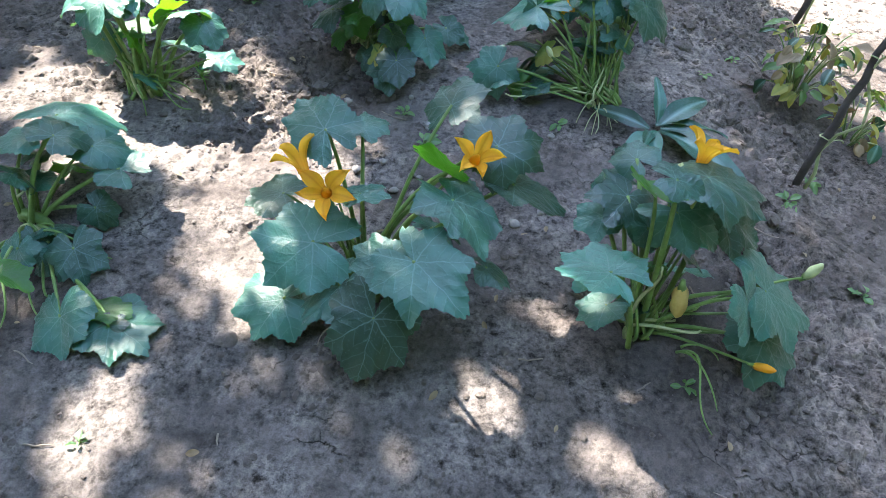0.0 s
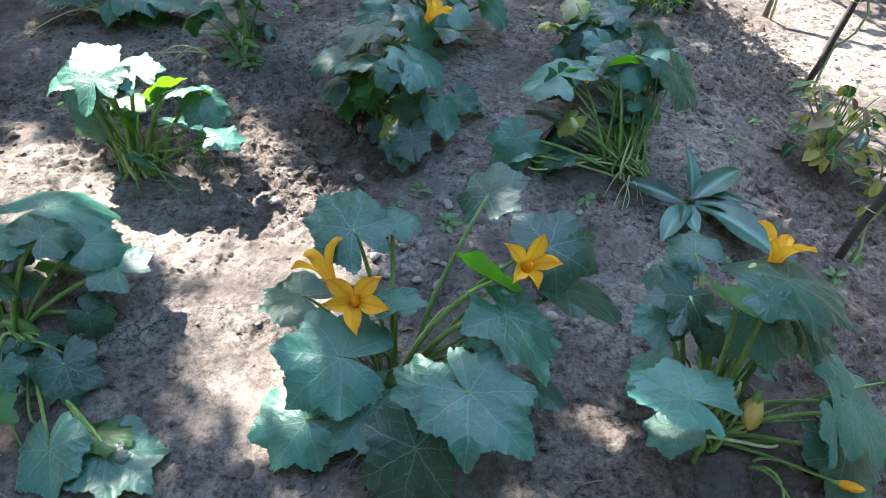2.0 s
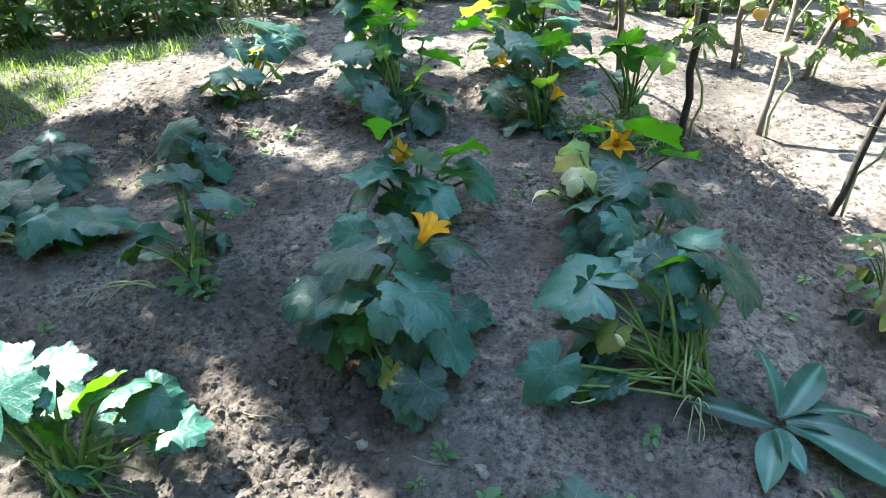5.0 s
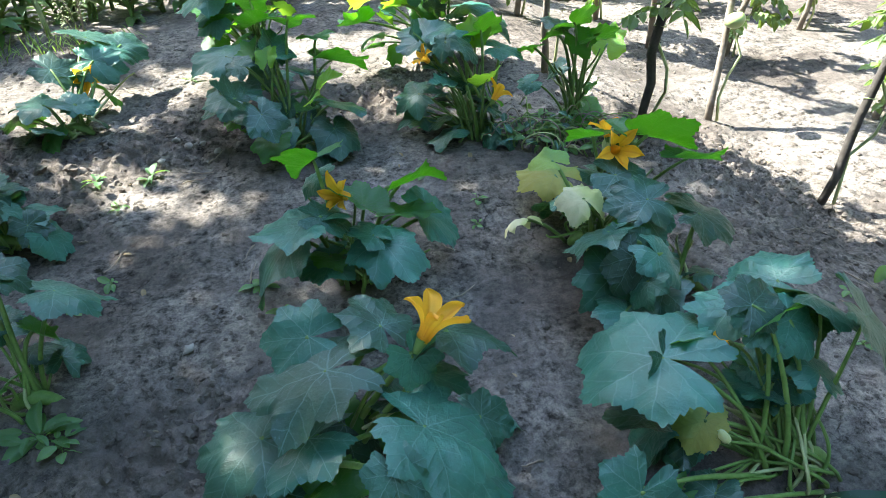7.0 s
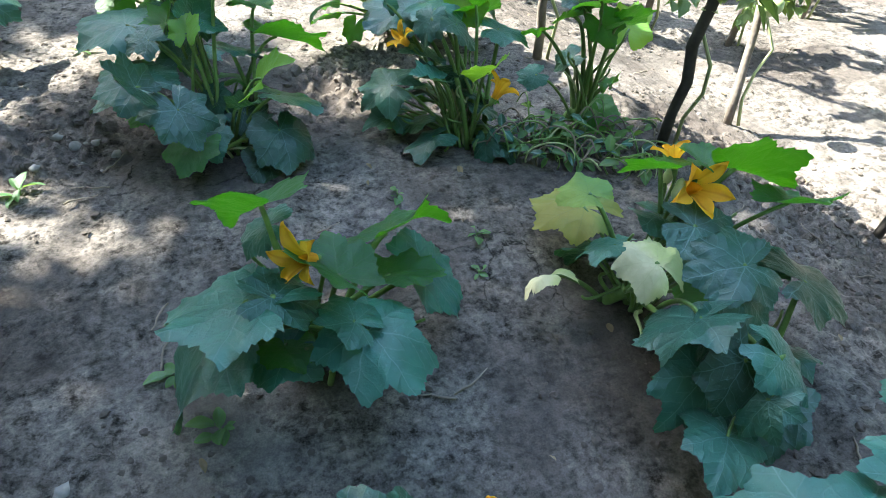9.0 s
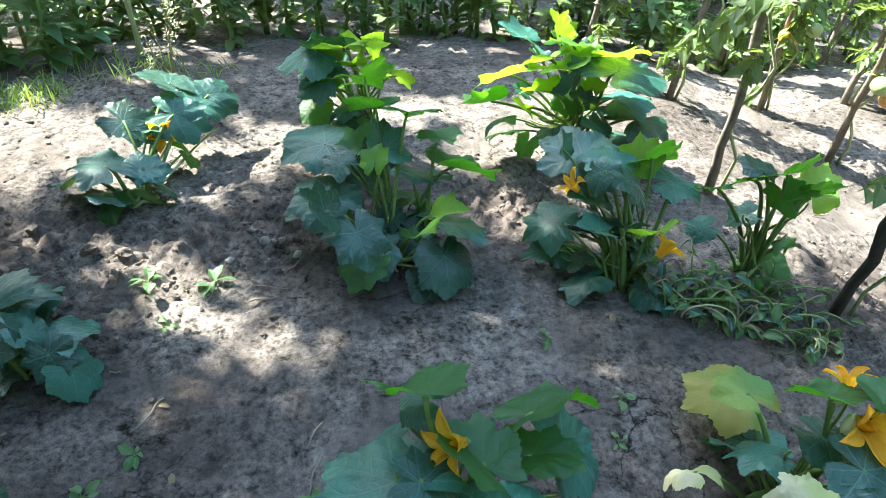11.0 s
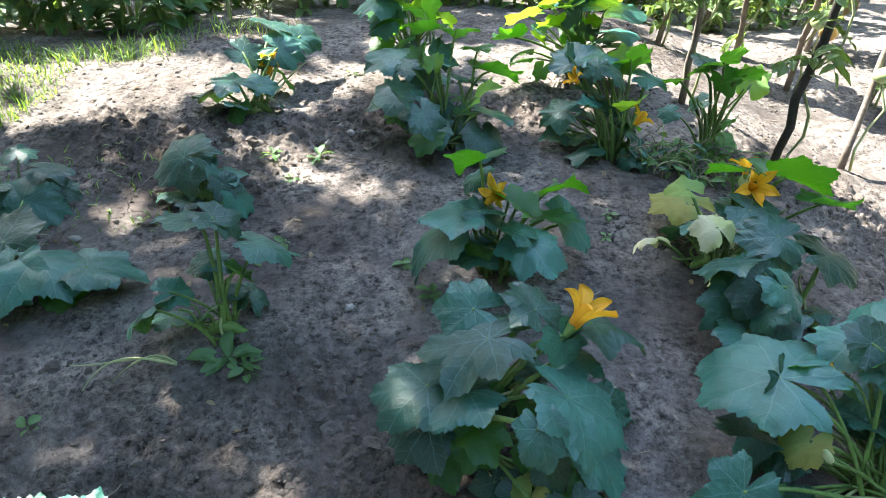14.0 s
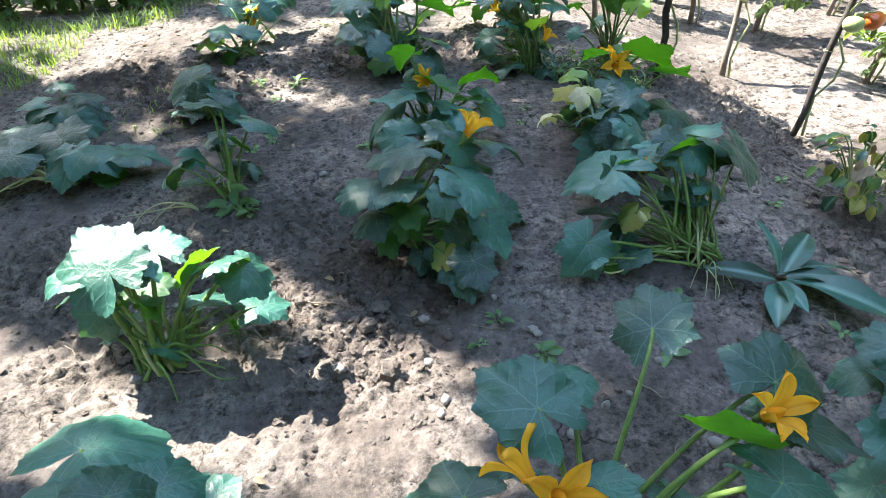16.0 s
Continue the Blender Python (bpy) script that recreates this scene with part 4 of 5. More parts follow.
def stake(x, y, lean, heading, tall, mat, label, thick=0.016, seed=0):
    r = random.Random(seed)
    z = lie(x, y)
    ob = empty("garden_stake", (x, y, z), label, "stake", "stakes in the tomato row")
    top = Vector((math.sin(radians(lean)) * math.cos(radians(heading)), math.sin(radians(lean)) * math.sin(radians(heading)), math.cos(radians(lean)))) * tall
    pts = []
    for i in range(13):
        u = i / 12
        pts.append(top * u + Vector((r.uniform(-1, 1), r.uniform(-1, 1), 0)) * (0.010 if mat == DARK_STAKE else 0.008) + Vector((0, 0, -0.06 if i == 0 else 0)))
    part("pole", mesh("pole", *tube(pts, [thick * (1.1 - 0.3 * i / 12) * r.uniform(0.88, 1.12) for i in range(13)], 9), mat), ob)
    for k in range(3):
        u = r.uniform(0.2, 0.8)
        p = top * u
        ring = [p + Vector((math.cos(a) * thick * 1.35, math.sin(a) * thick * 1.35, 0.004 * math.sin(2 * a))) for a in np.linspace(0, 6.28, 13)]
        part("twine", mesh("twine", *tube(ring, [0.0025] * 13, 4), PALE_STEM), ob)
    return ob, top


def tomato_plant(x, y, top, seed, bushy=16, fruits=(), low=0.25, leaf=0.16):
    r = random.Random(seed)
    z = lie(x, y)
    ob = empty("tomato_plant", (x + 0.03, y - 0.02, z), "thin staked tomato plant with pale drooping leaves", "tomato plant", "tomato plants")
    top = Vector(top)
    pts = [top * (i / 14) + Vector((0.03 * math.sin(i * 1.3 + seed), 0.03 * math.cos(i * 1.7 + seed), 0)) * min(i, 3) / 3 for i in range(15)]
    part("vine", mesh("vine", *tube(pts, [0.0065 - 0.0003 * i for i in range(15)], 6), PALE_STEM), ob)
    for k in range(bushy):
        u = r.uniform(low, 1.0)
        p = top * u
        length = leaf * r.uniform(0.6, 1.15)
        me = mesh("leaf", *leaflets(r, length, 13), TOMATO_LEAF if r.random() < 0.97 else DRY_LEAF, False)
        part("leaf", me, ob, pose(p.x, p.y, p.z, r.uniform(-25, 25), r.uniform(-25, 35), r.uniform(0, 360)))
    for u, dx, dy, size, mat in fruits:
        p = top * u
        part("tomato", fruit(size, mat, r), ob, pose(p.x + dx, p.y + dy, p.z, r.uniform(-20, 20), r.uniform(-20, 20), r.uniform(0, 90)))
        stem = [p, p + Vector((dx * 0.5, dy * 0.5, 0.035)), p + Vector((dx, dy, size * 0.75))]
        part("fruit_stem", mesh("fruit_stem", *tube(stem, [0.003] * 3, 5), PALE_STEM), ob)


STAKES = [
    (1.43, 2.06, 13, 45, 0.95, 1, 2, ()),
    # x, y, lean, heading, length, dark, foliage, fruits
    (1.667, 3.254, 11, 30, 1.25, 1, 7, ((0.42, -0.03, -0.05, 0.042, GREEN_FRUIT), (0.42, 0.07, -0.03, 0.046, RED))),
    (1.626, 3.912, 18, 60, 1.3, 0, 5, ((0.33, -0.04, -0.04, 0.04, GREEN_FRUIT),)),
    (1.17, 3.712, 8, 240, 1.35, 1, 6, ()),
    (1.03, 4.32, 16, 235, 1.3, 0, 7, ((0.7, 0.06, -0.04, 0.045, GREEN_FRUIT),)),
    (1.83, 4.78, 20, 235, 1.3, 0, 8, ((0.3, 0.05, -0.04, 0.042, ORANGE_FRUIT), (0.36, -0.03, -0.05, 0.04, GREEN_FRUIT))),
    (1.20, 5.15, 10, 10, 1.2, 0, 13, ()),
    (1.77, 5.30, 18, 235, 1.3, 0, 14, ((0.35, -0.05, -0.04, 0.045, ORANGE_FRUIT), (0.38, 0.05, -0.04, 0.04, GREEN_FRUIT))),
    (2.15, 4.55, 12, 20, 1.3, 0, 12, ((0.30, -0.04, -0.04, 0.04, RED), (0.25, 0.04, -0.03, 0.04, RED), (0.4, 0.05, -0.05, 0.045, GREEN_FRUIT))),
    (2.25, 5.35, 8, 10, 1.3, 0, 16, ((0.45, -0.05, -0.04, 0.045, GREEN_FRUIT), (0.6, 0.05, -0.04, 0.045, GREEN_FRUIT))),
    (0.85, 5.45, 8, 0, 1.1, 0, 13, ()),
    (2.35, 3.75, 10, 10, 1.3, 0, 10, ((0.3, -0.04, -0.04, 0.045, RED), (0.35, 0.05, -0.04, 0.042, ORANGE_FRUIT))),
    (2.75, 4.75, 8, 10, 1.3, 0, 14, ((0.35, -0.04, -0.04, 0.045, RED),)),
    (1.85, 5.95, 6, 0, 1.2, 0, 16, ()),
    (2.6, 6.1, 6, 0, 1.2, 0, 16, ()),
]
for i, (x, y, lean, heading, tall, dark, bushy, fruits) in enumerate(STAKES):
    label = "dark crooked stick driven into the soil, tied with twine" if dark else "weathered grey wooden stake tied with twine"
    ob, top = stake(x, y, lean, heading, tall, DARK_STAKE if dark else STAKE, label, (0.015 if i else 0.012) if dark else 0.015, i)
    tomato_plant(x, y, top, 40 + i, bushy * 2 if bushy > 8 else bushy, fruits, 0.35 if bushy < 9 else 0.12)


# ---- the row of tall plants at the back ----
def blade(length, width, r, droop=0.5):
    """A long pointed leaf that arches along +x."""
    verts, faces = [], []
    for i in range(8):
        u = i / 7
        w = width * (math.sin(math.pi * min(u * 0.9 + 0.1, 1.0))) ** 0.8 * 0.5
        z = length * (0.35 * u - droop * u * u)
        verts += [(length * u * 0.9, w, z + 0.15 * w), (length * u * 0.9, 0, z - 0.1 * w), (length * u * 0.9, -w, z + 0.15 * w)]
    for i in range(7):
        for j in range(2):
            k = i * 3 + j
            faces.append((k, k + 1, k + 4, k + 3))
    return verts, faces


def back_plant(x, y, tall, count, length, width, mat, seed, label, low=0.12, name="tall_plant"):
    r = random.Random(seed)
    ob = empty(name, (x, y, lie(x, y)), label, "plant", "row of tall plants at the back")
    top = Vector((r.uniform(-0.08, 0.08), r.uniform(-0.08, 0.08), tall))
    part("stem", mesh("stem", *tube([top * (i / 8) + Vector((r.uniform(-1, 1), r.uniform(-1, 1), 0)) * 0.008 for i in range(9)], [0.013 - 0.001 * i for i in range(9)], 7), STEM), ob)
    for k in range(count):
        u = r.uniform(low, 1.0)
        p = top * u
        s = r.uniform(0.7, 1.15)
        part("leaf", mesh("leaf", *blade(length * s, width * s, r, r.uniform(0.35, 0.8)), mat), ob, pose(p.x, p.y, p.z, 0, r.uniform(-35, 15), r.uniform(0, 360)))


r = random.Random(77)
for i in range(20):
    x = -3.4 + i * 0.13 + r.uniform(-0.05, 0.05)
    back_plant(x, 6.0 + r.uniform(-0.1, 0.5) + 0.1 * (x + 2), r.uniform(0.9, 1.3), 16, 0.36, 0.05, GRASS if i % 3 else WEED, 300 + i, "tall green stalk with long arching leaves", 0.05)
for i in range(34):
    x = -0.9 + i * 0.12 + r.uniform(-0.05, 0.05)
    back_plant(x, 6.2 + r.uniform(-0.12, 0.5), r.uniform(0.7, 1.0), 40, 0.15, 0.05, TOMATO_LEAF if i % 4 else WEED, 400 + i, "leafy dark green plant in the back row", 0.03)
for i in range(13):
    x = -3.0 + i * 0.12
    back_plant(x, 5.75 + r.uniform(-0.15, 0.25), 0.4, 34, 0.17, 0.065, WEED, 450 + i, "low bushy dark green weed", 0.02, "bushy_weed")
for i in range(34):
    x = -1.7 + i * 0.125 + r.uniform(-0.04, 0.04)
    back_plant(x, 6.0 + r.uniform(-0.1, 0.25), 0.3, 26, 0.13, 0.05, TOMATO_LEAF if i % 3 else WEED, 700 + i, "low leafy dark green plant in the back row", 0.02, "leafy_plant")
for i in range(34):
    x, y = -4.5 + i * 0.28, 7.2 + r.uniform(0, 0.8)
    back_plant(x, y, r.uniform(1.0, 1.5), 30, 0.3, 0.09, WEED, 500 + i, "leafy dark green plant in the back row", 0.02)


def seed_stalk(x, y, tall, seed):
    """A thin dry stalk with fluffy seed heads."""
    r = random.Random(seed)
    ob = empty("dry_seed_stalk", (x, y, height(x, y)), "thin dry weed stalk with pale fluffy seed heads", "weed")
    for k in range(5):
        tip = Vector((r.uniform(-0.05, 0.05), r.uniform(-0.04, 0.04), tall * r.uniform(0.65, 1.0)))
        part("stem", mesh("stem", *tube(curve_points((0, 0, -0.01), (0, 0, tip.z * 0.4), tip * 0.8, tip, 8), [0.003 - 0.0002 * i for i in range(9)], 5), TWIG), ob)
        fluff = [moved(blade(r.uniform(0.012, 0.024), 0.005, r, 0.3), pose(tip.x + r.gauss(0, 0.012), tip.y + r.gauss(0, 0.012), tip.z - r.uniform(0, 0.14), 0, r.uniform(-70, 20), r.uniform(0, 360))) for _ in range(40)]
        part("seed_head", mesh("seed_head", *joined(fluff), PALE_STEM, False), ob)


def cane(x, y, tall, thick, lean, seed):
    """A bare upright green cane with joints."""
    r = random.Random(seed)
    ob = empty("green_cane", (x, y, lie(x, y)), "upright yellowish green cane in the soil", "cane", "canes at the back")
    pts = [Vector((lean * i / 12 + r.uniform(-0.003, 0.003), r.uniform(-0.003, 0.003), tall * i / 12 - (0.05 if i == 0 else 0))) for i in range(13)]
    part("pole", mesh("pole", *tube(pts, [thick * (1.15 if i % 3 == 0 else 0.95) * (1 - 0.02 * i) for i in range(13)], 9), PALE_STEM), ob)
    for k in range(4):
        z = tall * r.uniform(0.3, 0.9)
        part("leaf", mesh("leaf", *blade(r.uniform(0.14, 0.26), 0.03, r, 0.6), GRASS), ob, pose(lean * z / tall, 0, z, 0, r.uniform(-40, 0), r.uniform(0, 360)))


CANES = [(-1.28, 5.71, -0.01), (-2.02, 6.14, 0.05), (-2.5, 5.88, -0.12)]
seed_stalk(-0.93, 4.95, 0.48, 3)
for i, (x, y, lean) in enumerate(CANES):
    cane(x, y, 1.2, 0.014, lean, 820 + i)


def wilted_plant(x, y, seed, spread_out, count, tall, label):
    """A low plant past its best: yellowing leaves hanging from thin stems."""
    r = random.Random(seed)
    ob = empty("wilted_plant", (x, y, height(x, y)), label, "plant")
    for k in range(count):
        a, d = r.uniform(0, 6.28), spread_out * math.sqrt(r.random())
        tip = (d * math.cos(a), d * math.sin(a), tall * r.uniform(0.25, 1.0))
        if k % 2 == 0:
            part("stem", mesh("stem", *stalk((0.02 * math.cos(a), 0.02 * math.sin(a), 0), tip, r, 0.003), PALE_STEM if k % 4 else STEM), ob)
        s = r.uniform(0.04, 0.08)
        part("leaf", lance_leaf(s, s * 0.66, r, r.choice([YELLOWED, YELLOWED, WEED, LEAF, DRY_LEAF])), ob, pose(*tip, r.uniform(-30, 30), r.uniform(-10, 70), math.degrees(a) + r.uniform(-50, 50)))


# ---- grass, weeds, clods, litter ----
def grass_patch(name, label, cx, cy, rx, ry, count, tall, seed):
    r = random.Random(seed)
    pieces = []
    for k in range(count):
        a, d = r.uniform(0, 6.28), math.sqrt(r.random())
        x, y = cx + rx * d * math.cos(a), cy + ry * d * math.sin(a)
        s = tall * r.uniform(0.4, 1.0)
        v, f = blade(s, 0.006, r, r.uniform(0.0, 0.7))
        pieces.append(moved((v, f), pose(x, y, height(x, y), 0, r.uniform(-70, -25), r.uniform(0, 360))))
    tagged(new(name, mesh(name, *joined(pieces), GRASS, False)), label, "grass", kind="stuff")


grass_patch("grass", "short green grass at the edge of the bed", -2.55, 4.75, 0.62, 0.7, 2600, 0.075, 1)
grass_patch("grass", "green grass tuft in the sun", -1.75, 5.15, 0.35, 0.15, 260, 0.13, 2)
grass_patch("grass", "thin grass tufts on dry soil", -1.2, 5.4, 0.5, 0.15, 120, 0.14, 3)
grass_patch("grass", "sparse short grass on the bed", -1.5, 3.7, 0.5, 0.4, 160, 0.05, 4)
grass_patch("grass", "dry grass tuft beside the bed", -1.05, 0.72, 0.2, 0.16, 260, 0.06, 5)
grass_patch("grass", "grass behind the bed", -3.4, 5.2, 0.9, 0.9, 2200, 0.12, 6)


def lance_leaf(length, width, r, mat):
    verts, faces, vein = [], [], []
    ph = r.uniform(0, 6)
    for i in range(13):
        u = i / 12
        w = width * 0.5 * math.sin(math.pi * (u * 0.93 + 0.05)) ** 0.75
        for j in range(7):
            s = j / 3 - 1
            wave = 0.02 * length * math.sin(u * 12 + s * 2 + ph) * s * s
            verts.append((length * u, w * s, length * (0.12 * u - 0.35 * u * u) + abs(s) * w * 0.3 + wave))
            vein.append(0.7 if j == 3 else 0.0)
    for i in range(12):
        for j in range(6):
            k = i * 7 + j
            faces.append((k, k + 1, k + 8, k + 7)[::-1])
    return mesh("leaf", verts, faces, mat, True, vein)


def rosette(name, x, y, leaves, length, width, label, seed, mat=WEED, lift=35, group="small weeds"):
    """A low weed: lance-shaped leaves from one crown."""
    r = random.Random(seed)
    ob = empty(name, (x, y, height(x, y)), label, "weed", group)
    for k in range(leaves):
        a = 360 * k / leaves + r.uniform(-25, 25)
        s, d, up = r.uniform(0.4, 1.15), length * r.uniform(0.05, 0.45), length * r.uniform(0.05, 0.5)
        part("leaf", lance_leaf(length * s, width * 1.6 * s, r, mat), ob, pose(d * math.cos(radians(a)), d * math.sin(radians(a)), up, r.uniform(-30, 30), r.uniform(-lift, 15), a + r.uniform(-40, 40)))
        part("stem", mesh("stem", *tube([(0, 0, -0.002), (d * 0.4 * math.cos(radians(a)), d * 0.4 * math.sin(radians(a)), up * 0.8), (d * math.cos(radians(a)), d * math.sin(radians(a)), up)], [0.0016, 0.0013, 0.001], 4), STEM), ob)
    return ob


def broad_weed():
    """The dock-like weed with long broad leaves beside the stemmy squash."""
    r = random.Random(3)
    ob = empty("broad_leaved_weed", (0.92, 2.12, height(0.92, 2.12)), "weed with long broad green leaves growing beside a squash", "weed")
    for az, lift, length, width in ((40, 16, 0.23, 0.085), (8, 6, 0.25, 0.055), (-20, 10, 0.20, 0.07), (-47, 8, 0.37, 0.11), (-80, 12, 0.13, 0.055), (-128, 8, 0.18, 0.08), (92, 44, 0.17, 0.05), (162, 10, 0.21, 0.06), (-104, 22, 0.11, 0.045)):
        part("leaf", lance_leaf(length, width, r, LEAF), ob, pose(0.03 * math.cos(radians(az)) + r.uniform(-0.02, 0.02), 0.03 * math.sin(radians(az)) + r.uniform(-0.02, 0.02), 0.03, r.uniform(-35, 35), -lift, az + r.uniform(-6, 6)))


broad_weed()
wilted_plant(1.53, 2.62, 21, 0.17, 84, 0.30, "yellowing wilted bean plant with hanging leaves")
wilted_plant(1.72, 2.42, 22, 0.12, 34, 0.20, "yellowing wilted bean plant with hanging leaves")


def vines(x, y, seed, count, reach, heading, label, mat, thick=0.005):
    """Bare creeping stems that lie on the soil."""
    r = random.Random(seed)
    ob = empty("bare_vine", (x, y, height(x, y)), label, "vine", "bare vines")
    for k in range(count):
        a = radians(heading + r.uniform(-60, 60))
        d = reach * r.uniform(0.5, 1.0)
        end = Vector((d * math.cos(a), d * math.sin(a), 0.008))
        side = Vector((-math.sin(a), math.cos(a), 0)) * r.uniform(-0.3, 0.3) * d
        pts = curve_points((0.02 * math.cos(a), 0.02 * math.sin(a), 0.03), end * 0.3 + side + Vector((0, 0, r.uniform(0.02, 0.14))), end * 0.7 - side + Vector((0, 0, r.uniform(0.0, 0.1))), end, 16)
        part("runner", mesh("runner", *tube(pts, [thick * (1 - 0.6 * i / 16) for i in range(17)], 6), mat), ob)




def tangle(x, y, seed, wide, count, tall):
    """A sprawling heap of thin looping stems with small leaves."""
    r = random.Random(seed)
    ob = empty("tangled_weed", (x, y, height(x, y)), "tangle of thin green and brown stems with small leaves", "weed")
    for k in range(count):
        a, d = r.uniform(0, 6.28), wide * math.sqrt(r.random())
        foot = Vector((d * math.cos(a), 0.6 * d * math.sin(a), 0.0))
        b, e = r.uniform(0, 6.28), wide * r.uniform(0.4, 1.1)
        end = foot + Vector((e * math.cos(b), 0.7 * e * math.sin(b), r.uniform(0.0, 0.5) * tall))
        lift = Vector((0, 0, tall * r.uniform(0.3, 1.4)))
        bow = Vector((r.uniform(-0.06, 0.06), r.uniform(-0.06, 0.06), 0))
        part("runner", mesh("runner", *tube(curve_points(foot, foot + lift + bow, end + lift * 0.7 - bow, end, 14), [0.0034 * (1 - 0.5 * i / 14) for i in range(15)], 5), r.choice([STEM, STEM, PALE_STEM, TWIG])), ob)
        for j in range(2):
            at = foot.lerp(end, r.uniform(0.2, 1.0)) + lift * r.uniform(0.2, 0.6)
            size = r.uniform(0.03, 0.06)
            part("leaf", lance_leaf(size, size * 0.55, r, r.choice([WEED, WEED, LEAF])), ob, pose(*at, r.uniform(-40, 40), r.uniform(-30, 40), r.uniform(0, 360)))


tangle(0.80, 3.72, 31, 0.17, 46, 0.12)
tangle(0.98, 3.62, 32, 0.12, 22, 0.08)
vines(-1.5, 3.1, 33, 9, 0.35, 160, "pale bare squash runners on the soil", PALE_STEM)
vines(-0.9, 2.8, 34, 3, 0.32, 190, "thin pale squash runners on the soil", PALE_STEM, 0.004)
vines(-0.9, 1.3, 35, 6, 0.35, -60, "thin green squash runners on the soil", STEM, 0.005)
vines(0.92, 1.22, 36, 3, 0.24, -50, "thin green squash runners on the soil", STEM, 0.004)
vines(-0.9, 2.04, 37, 5, 0.22, -10, "pale squash stems lying on the soil", STEM, 0.005)
vines(0.74, 2.22, 38, 7, 0.15, -80, "pale squash stems lying on the soil", PALE_STEM, 0.003)
vines(0.1, 1.15, 39, 10, 0.12, -90, "dry roots and stems under the squash", TWIG, 0.003)


def feathery_weed(x, y):
    r = random.Random(8)
    ob = empty("feathery_weed", (x, y, height(x, y)), "small yellow-green feathery weed in the sun", "weed")
    part("stem", mesh("stem", *tube([(0, 0, 0), (0.004, 0, 0.04), (0, 0.004, 0.09)], [0.003, 0.0025, 0.002], 5), YOUNG), ob)
    for k in range(46):
        a = r.uniform(0, 360)
        part("leaf", mesh("leaf", *blade(r.uniform(0.025, 0.05), 0.004, r, 0.2), YOUNG), ob, pose(0, 0, r.uniform(0.05, 0.09), 0, r.uniform(-70, 10), a))


feathery_weed(-0.70, 2.12)
SPOTS = [(0.95, 1.12, 6, 0.05), (1.38, 1.95, 9, 0.07), (1.5, 2.1, 8, 0.06), (0.05, 2.1, 7, 0.06), (-0.02, 2.02, 5, 0.045), (0.42, 3.42, 6, 0.055), (0.38, 3.3, 5, 0.05), (0.6, 2.12, 7, 0.06), (0.15, 1.95, 7, 0.07),
         (-0.7, 3.35, 6, 0.05), (-0.78, 3.25, 5, 0.05), (-0.62, 3.9, 6, 0.07), (-0.8, 3.9, 7, 0.08), (-0.72, 3.75, 5, 0.06), (-1.2, 3.5, 5, 0.05), (-1.25, 2.65, 4, 0.06), (-0.79, 2.82, 12, 0.10), (-0.74, 2.78, 8, 0.08),
         (-0.28, 3.2, 8, 0.08), (-0.22, 3.05, 7, 0.07), (1.15, 2.55, 5, 0.05), (1.3, 2.75, 6, 0.05), (-0.5, 4.7, 5, 0.06), (-1.0, 5.0, 6, 0.08), (0.28, 3.62, 6, 0.05), (1.0, 1.9, 5, 0.05), (1.55, 1.6, 6, 0.06), (0.5, 1.9, 6, 0.07), (-0.45, 0.75, 5, 0.04)]
for i, (x, y, n, length) in enumerate(SPOTS):
    rosette("small_weed", x, y, n, length * (0.62 if n < 10 else 0.85), length * 0.24, "small green weed on bare soil", 600 + i)


def lump(size, r, flat=0.55, n=6, rows=4):
    """A crumbly lump with uneven facets."""
    verts, faces = [], []
    ph = r.uniform(0, 50)
    for i in range(rows):
        b = math.pi * (i + 0.3) / (rows - 0.4)
        for k in range(n):
            a = 2 * math.pi * (k + 0.5 * (i % 2)) / n
            d = Vector((math.sin(b) * math.cos(a), math.sin(b) * math.sin(a), math.cos(b)))
            s = size * (1 + 0.6 * noise.noise(d * 1.3 + Vector((ph, 0, 0))) + 0.25 * noise.noise(d * 3.1 + Vector((ph, 4, 0))) + r.uniform(-0.07, 0.07))
            verts.append((d.x * s, d.y * s, d.z * s * flat))
    for i in range(rows - 1):
        for k in range(n):
            c = (k + 1) % n
            faces.append((i * n + k, (i + 1) * n + k, (i + 1) * n + c, i * n + c))
    faces.append(tuple(range(n)))
    faces.append(tuple(range((rows - 1) * n, rows * n))[::-1])
    return verts, faces


r = random.Random(9)
pieces = []
for k in range(15000):
    if r.random() < 0.65:
        a, b, s = r.choice(ROUGH_SPOTS)
        x, y = r.gauss(a, s * 0.75), r.gauss(b, s * 0.75)
    else:
        x, y = r.uniform(-2.0, 2.2), r.uniform(0.5, 5.6)
    size = 0.003 + 0.011 * r.random() ** 4
    pieces.append(moved(lump(size, r), pose(x, y, height(x, y), r.uniform(-35, 35), r.uniform(-35, 35), r.uniform(0, 360))))
tagged(new("soil_clods", mesh("soil_clods", *joined(pieces), CLOD, False)), "loose crumbs and clods of dry soil", "soil", kind="stuff")

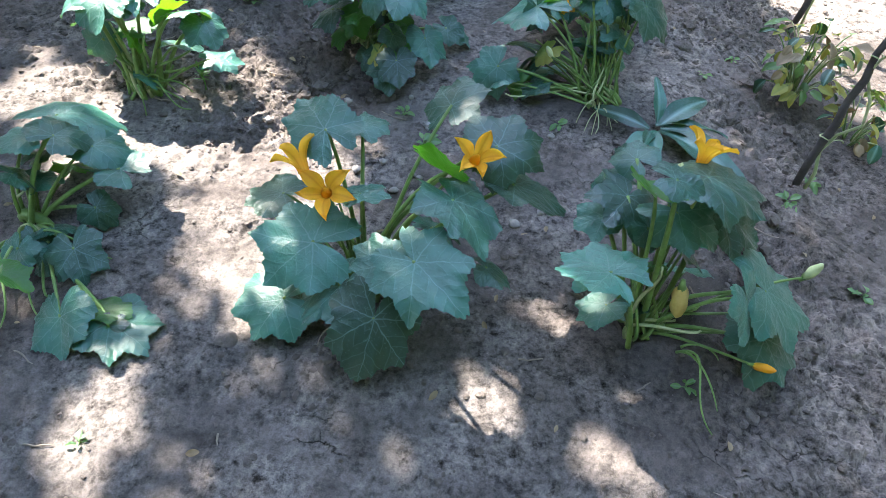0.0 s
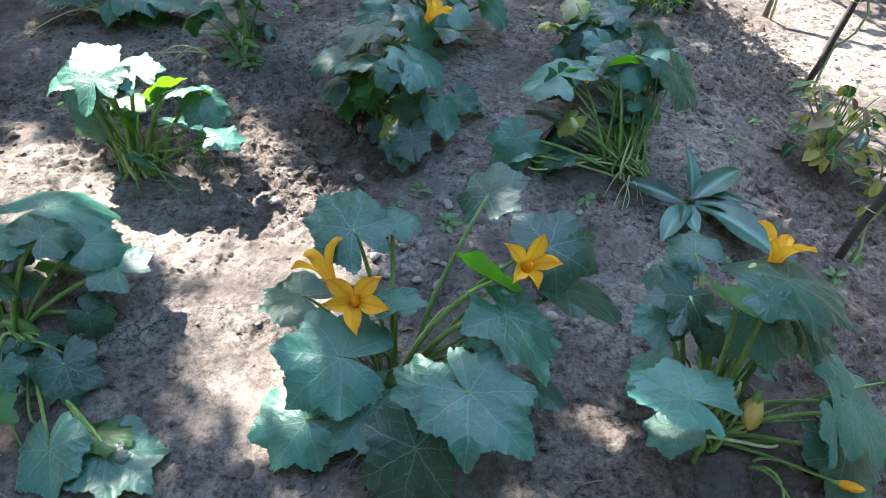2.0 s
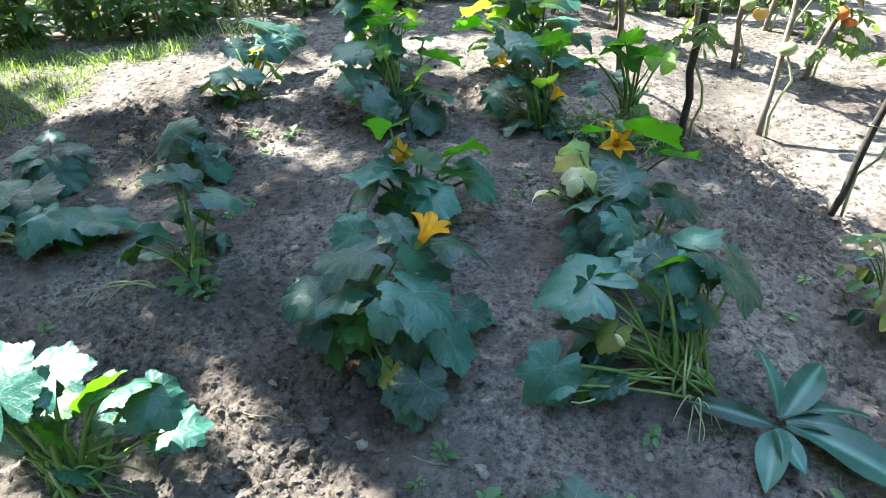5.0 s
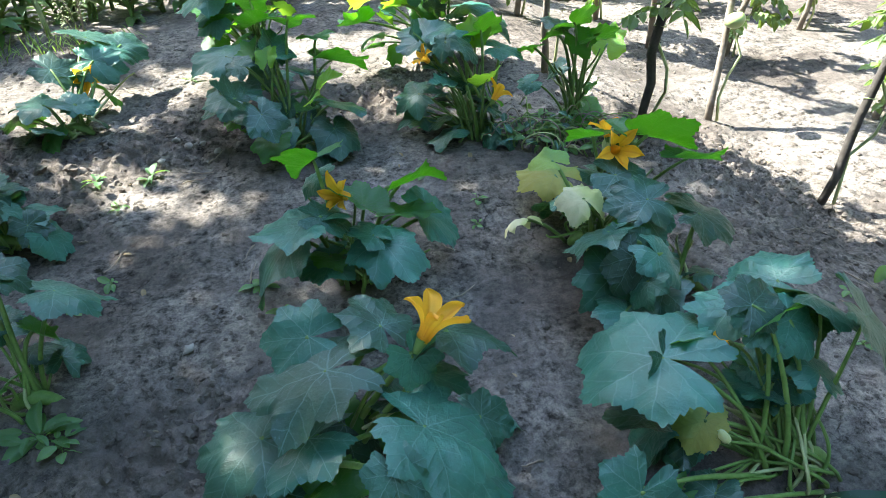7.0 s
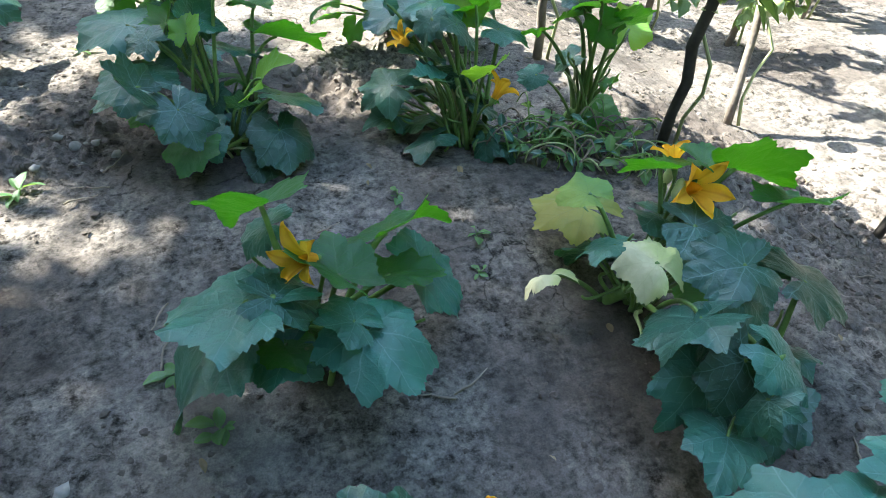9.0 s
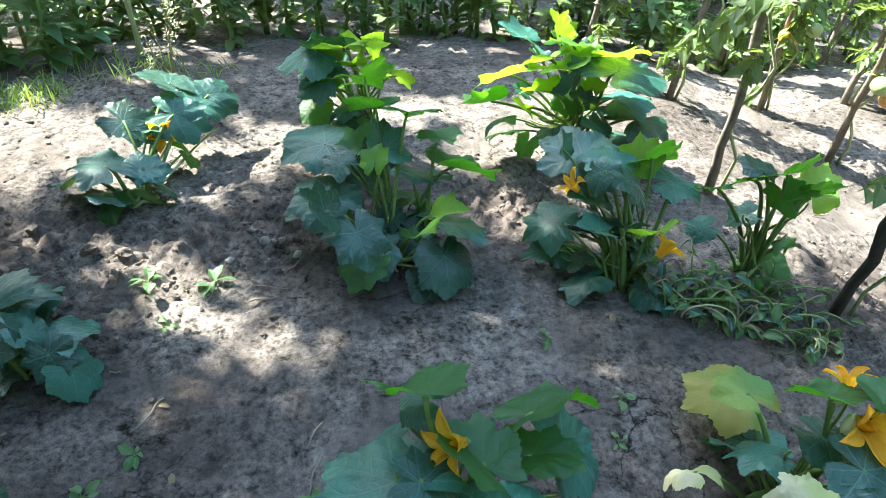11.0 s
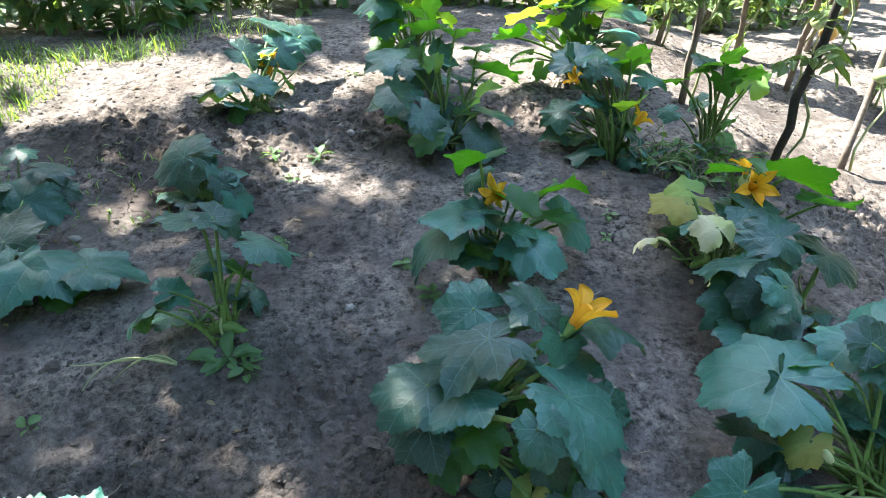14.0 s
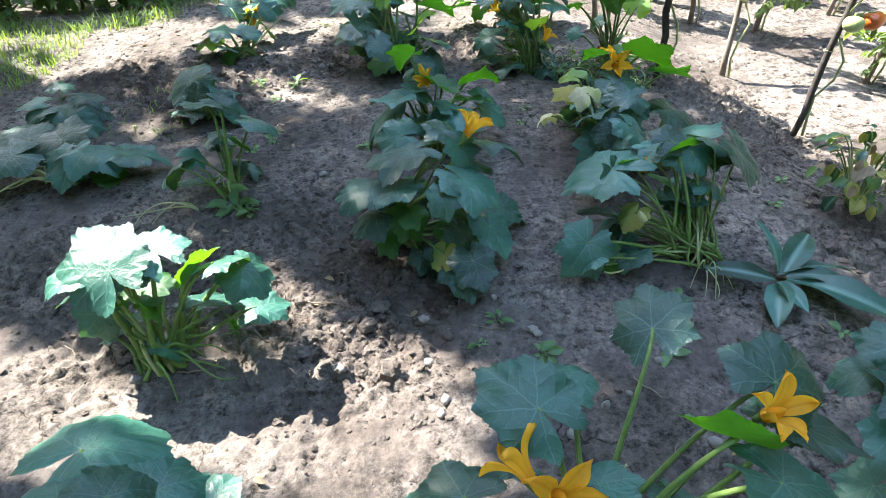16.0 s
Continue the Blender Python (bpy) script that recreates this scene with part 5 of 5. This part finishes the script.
for k in range(230):
    a, b, s = ROUGH_SPOTS[k % len(ROUGH_SPOTS)]
    x, y, size = r.gauss(a, s * 0.65), r.gauss(b, s * 0.65), 0.009 + 0.026 * r.random() ** 2.2
    ob = new("soil_clod", mesh("soil_clod", *lump(size, r, 0.62, 9, 6), CLOD, False))
    ob.matrix_world = pose(x, y, height(x, y) - 0.05 * size, r.uniform(-30, 30), r.uniform(-30, 30), r.uniform(0, 360))
    tagged(ob, "rounded clod of dry grey-brown soil", "clod", "soil clods")

for k in range(46):
    x, y = (r.gauss(0.15, 0.25), r.gauss(1.85, 0.15)) if k < 22 else ((r.gauss(-0.45, 0.08), r.gauss(4.0, 0.08)) if k < 30 else (r.uniform(-1.5, 1.6), r.uniform(0.7, 4.5)))
    size = r.uniform(0.008, 0.02)
    ob = new("pebble", mesh("pebble", *lump(size, r), STONE))
    ob.matrix_world = pose(x, y, height(x, y) + size * 0.3, r.uniform(-20, 20), r.uniform(-20, 20), r.uniform(0, 360))
    tagged(ob, "small grey pebble lying on the soil", "pebble", "pebbles")

for k in range(80):
    x, y = r.uniform(-1.6, 1.7), r.uniform(0.7, 4.8)
    s = r.uniform(0.03, 0.11)
    pts = [(s * (i / 5 - 0.5), 0.035 * s * math.sin(i * 1.4 + k), 0.003 + 0.003 * (i % 2)) for i in range(6)]
    ob = new("twig", mesh("twig", *tube(pts, [0.0022, 0.0026, 0.0024, 0.002, 0.0017, 0.0012], 5), TWIG))
    ob.matrix_world = pose(x, y, height(x, y) + 0.002, 0, 0, r.uniform(0, 360))
    tagged(ob, "thin dry brown twig on the soil", "twig", "dry twigs")

for k in range(90):
    x, y = r.uniform(-1.6, 1.8), r.uniform(0.7, 5.0)
    s = r.uniform(0.014, 0.034)
    ob = new("fallen_leaf", lance_leaf(s, s * 0.5, r, DRY_LEAF))
    ob.matrix_world = pose(x, y, height(x, y) + 0.006, r.uniform(-30, 30), r.uniform(-10, 10), r.uniform(0, 360))
    tagged(ob, "curled dry brown leaf on the soil", "fallen leaf", "fallen leaves")
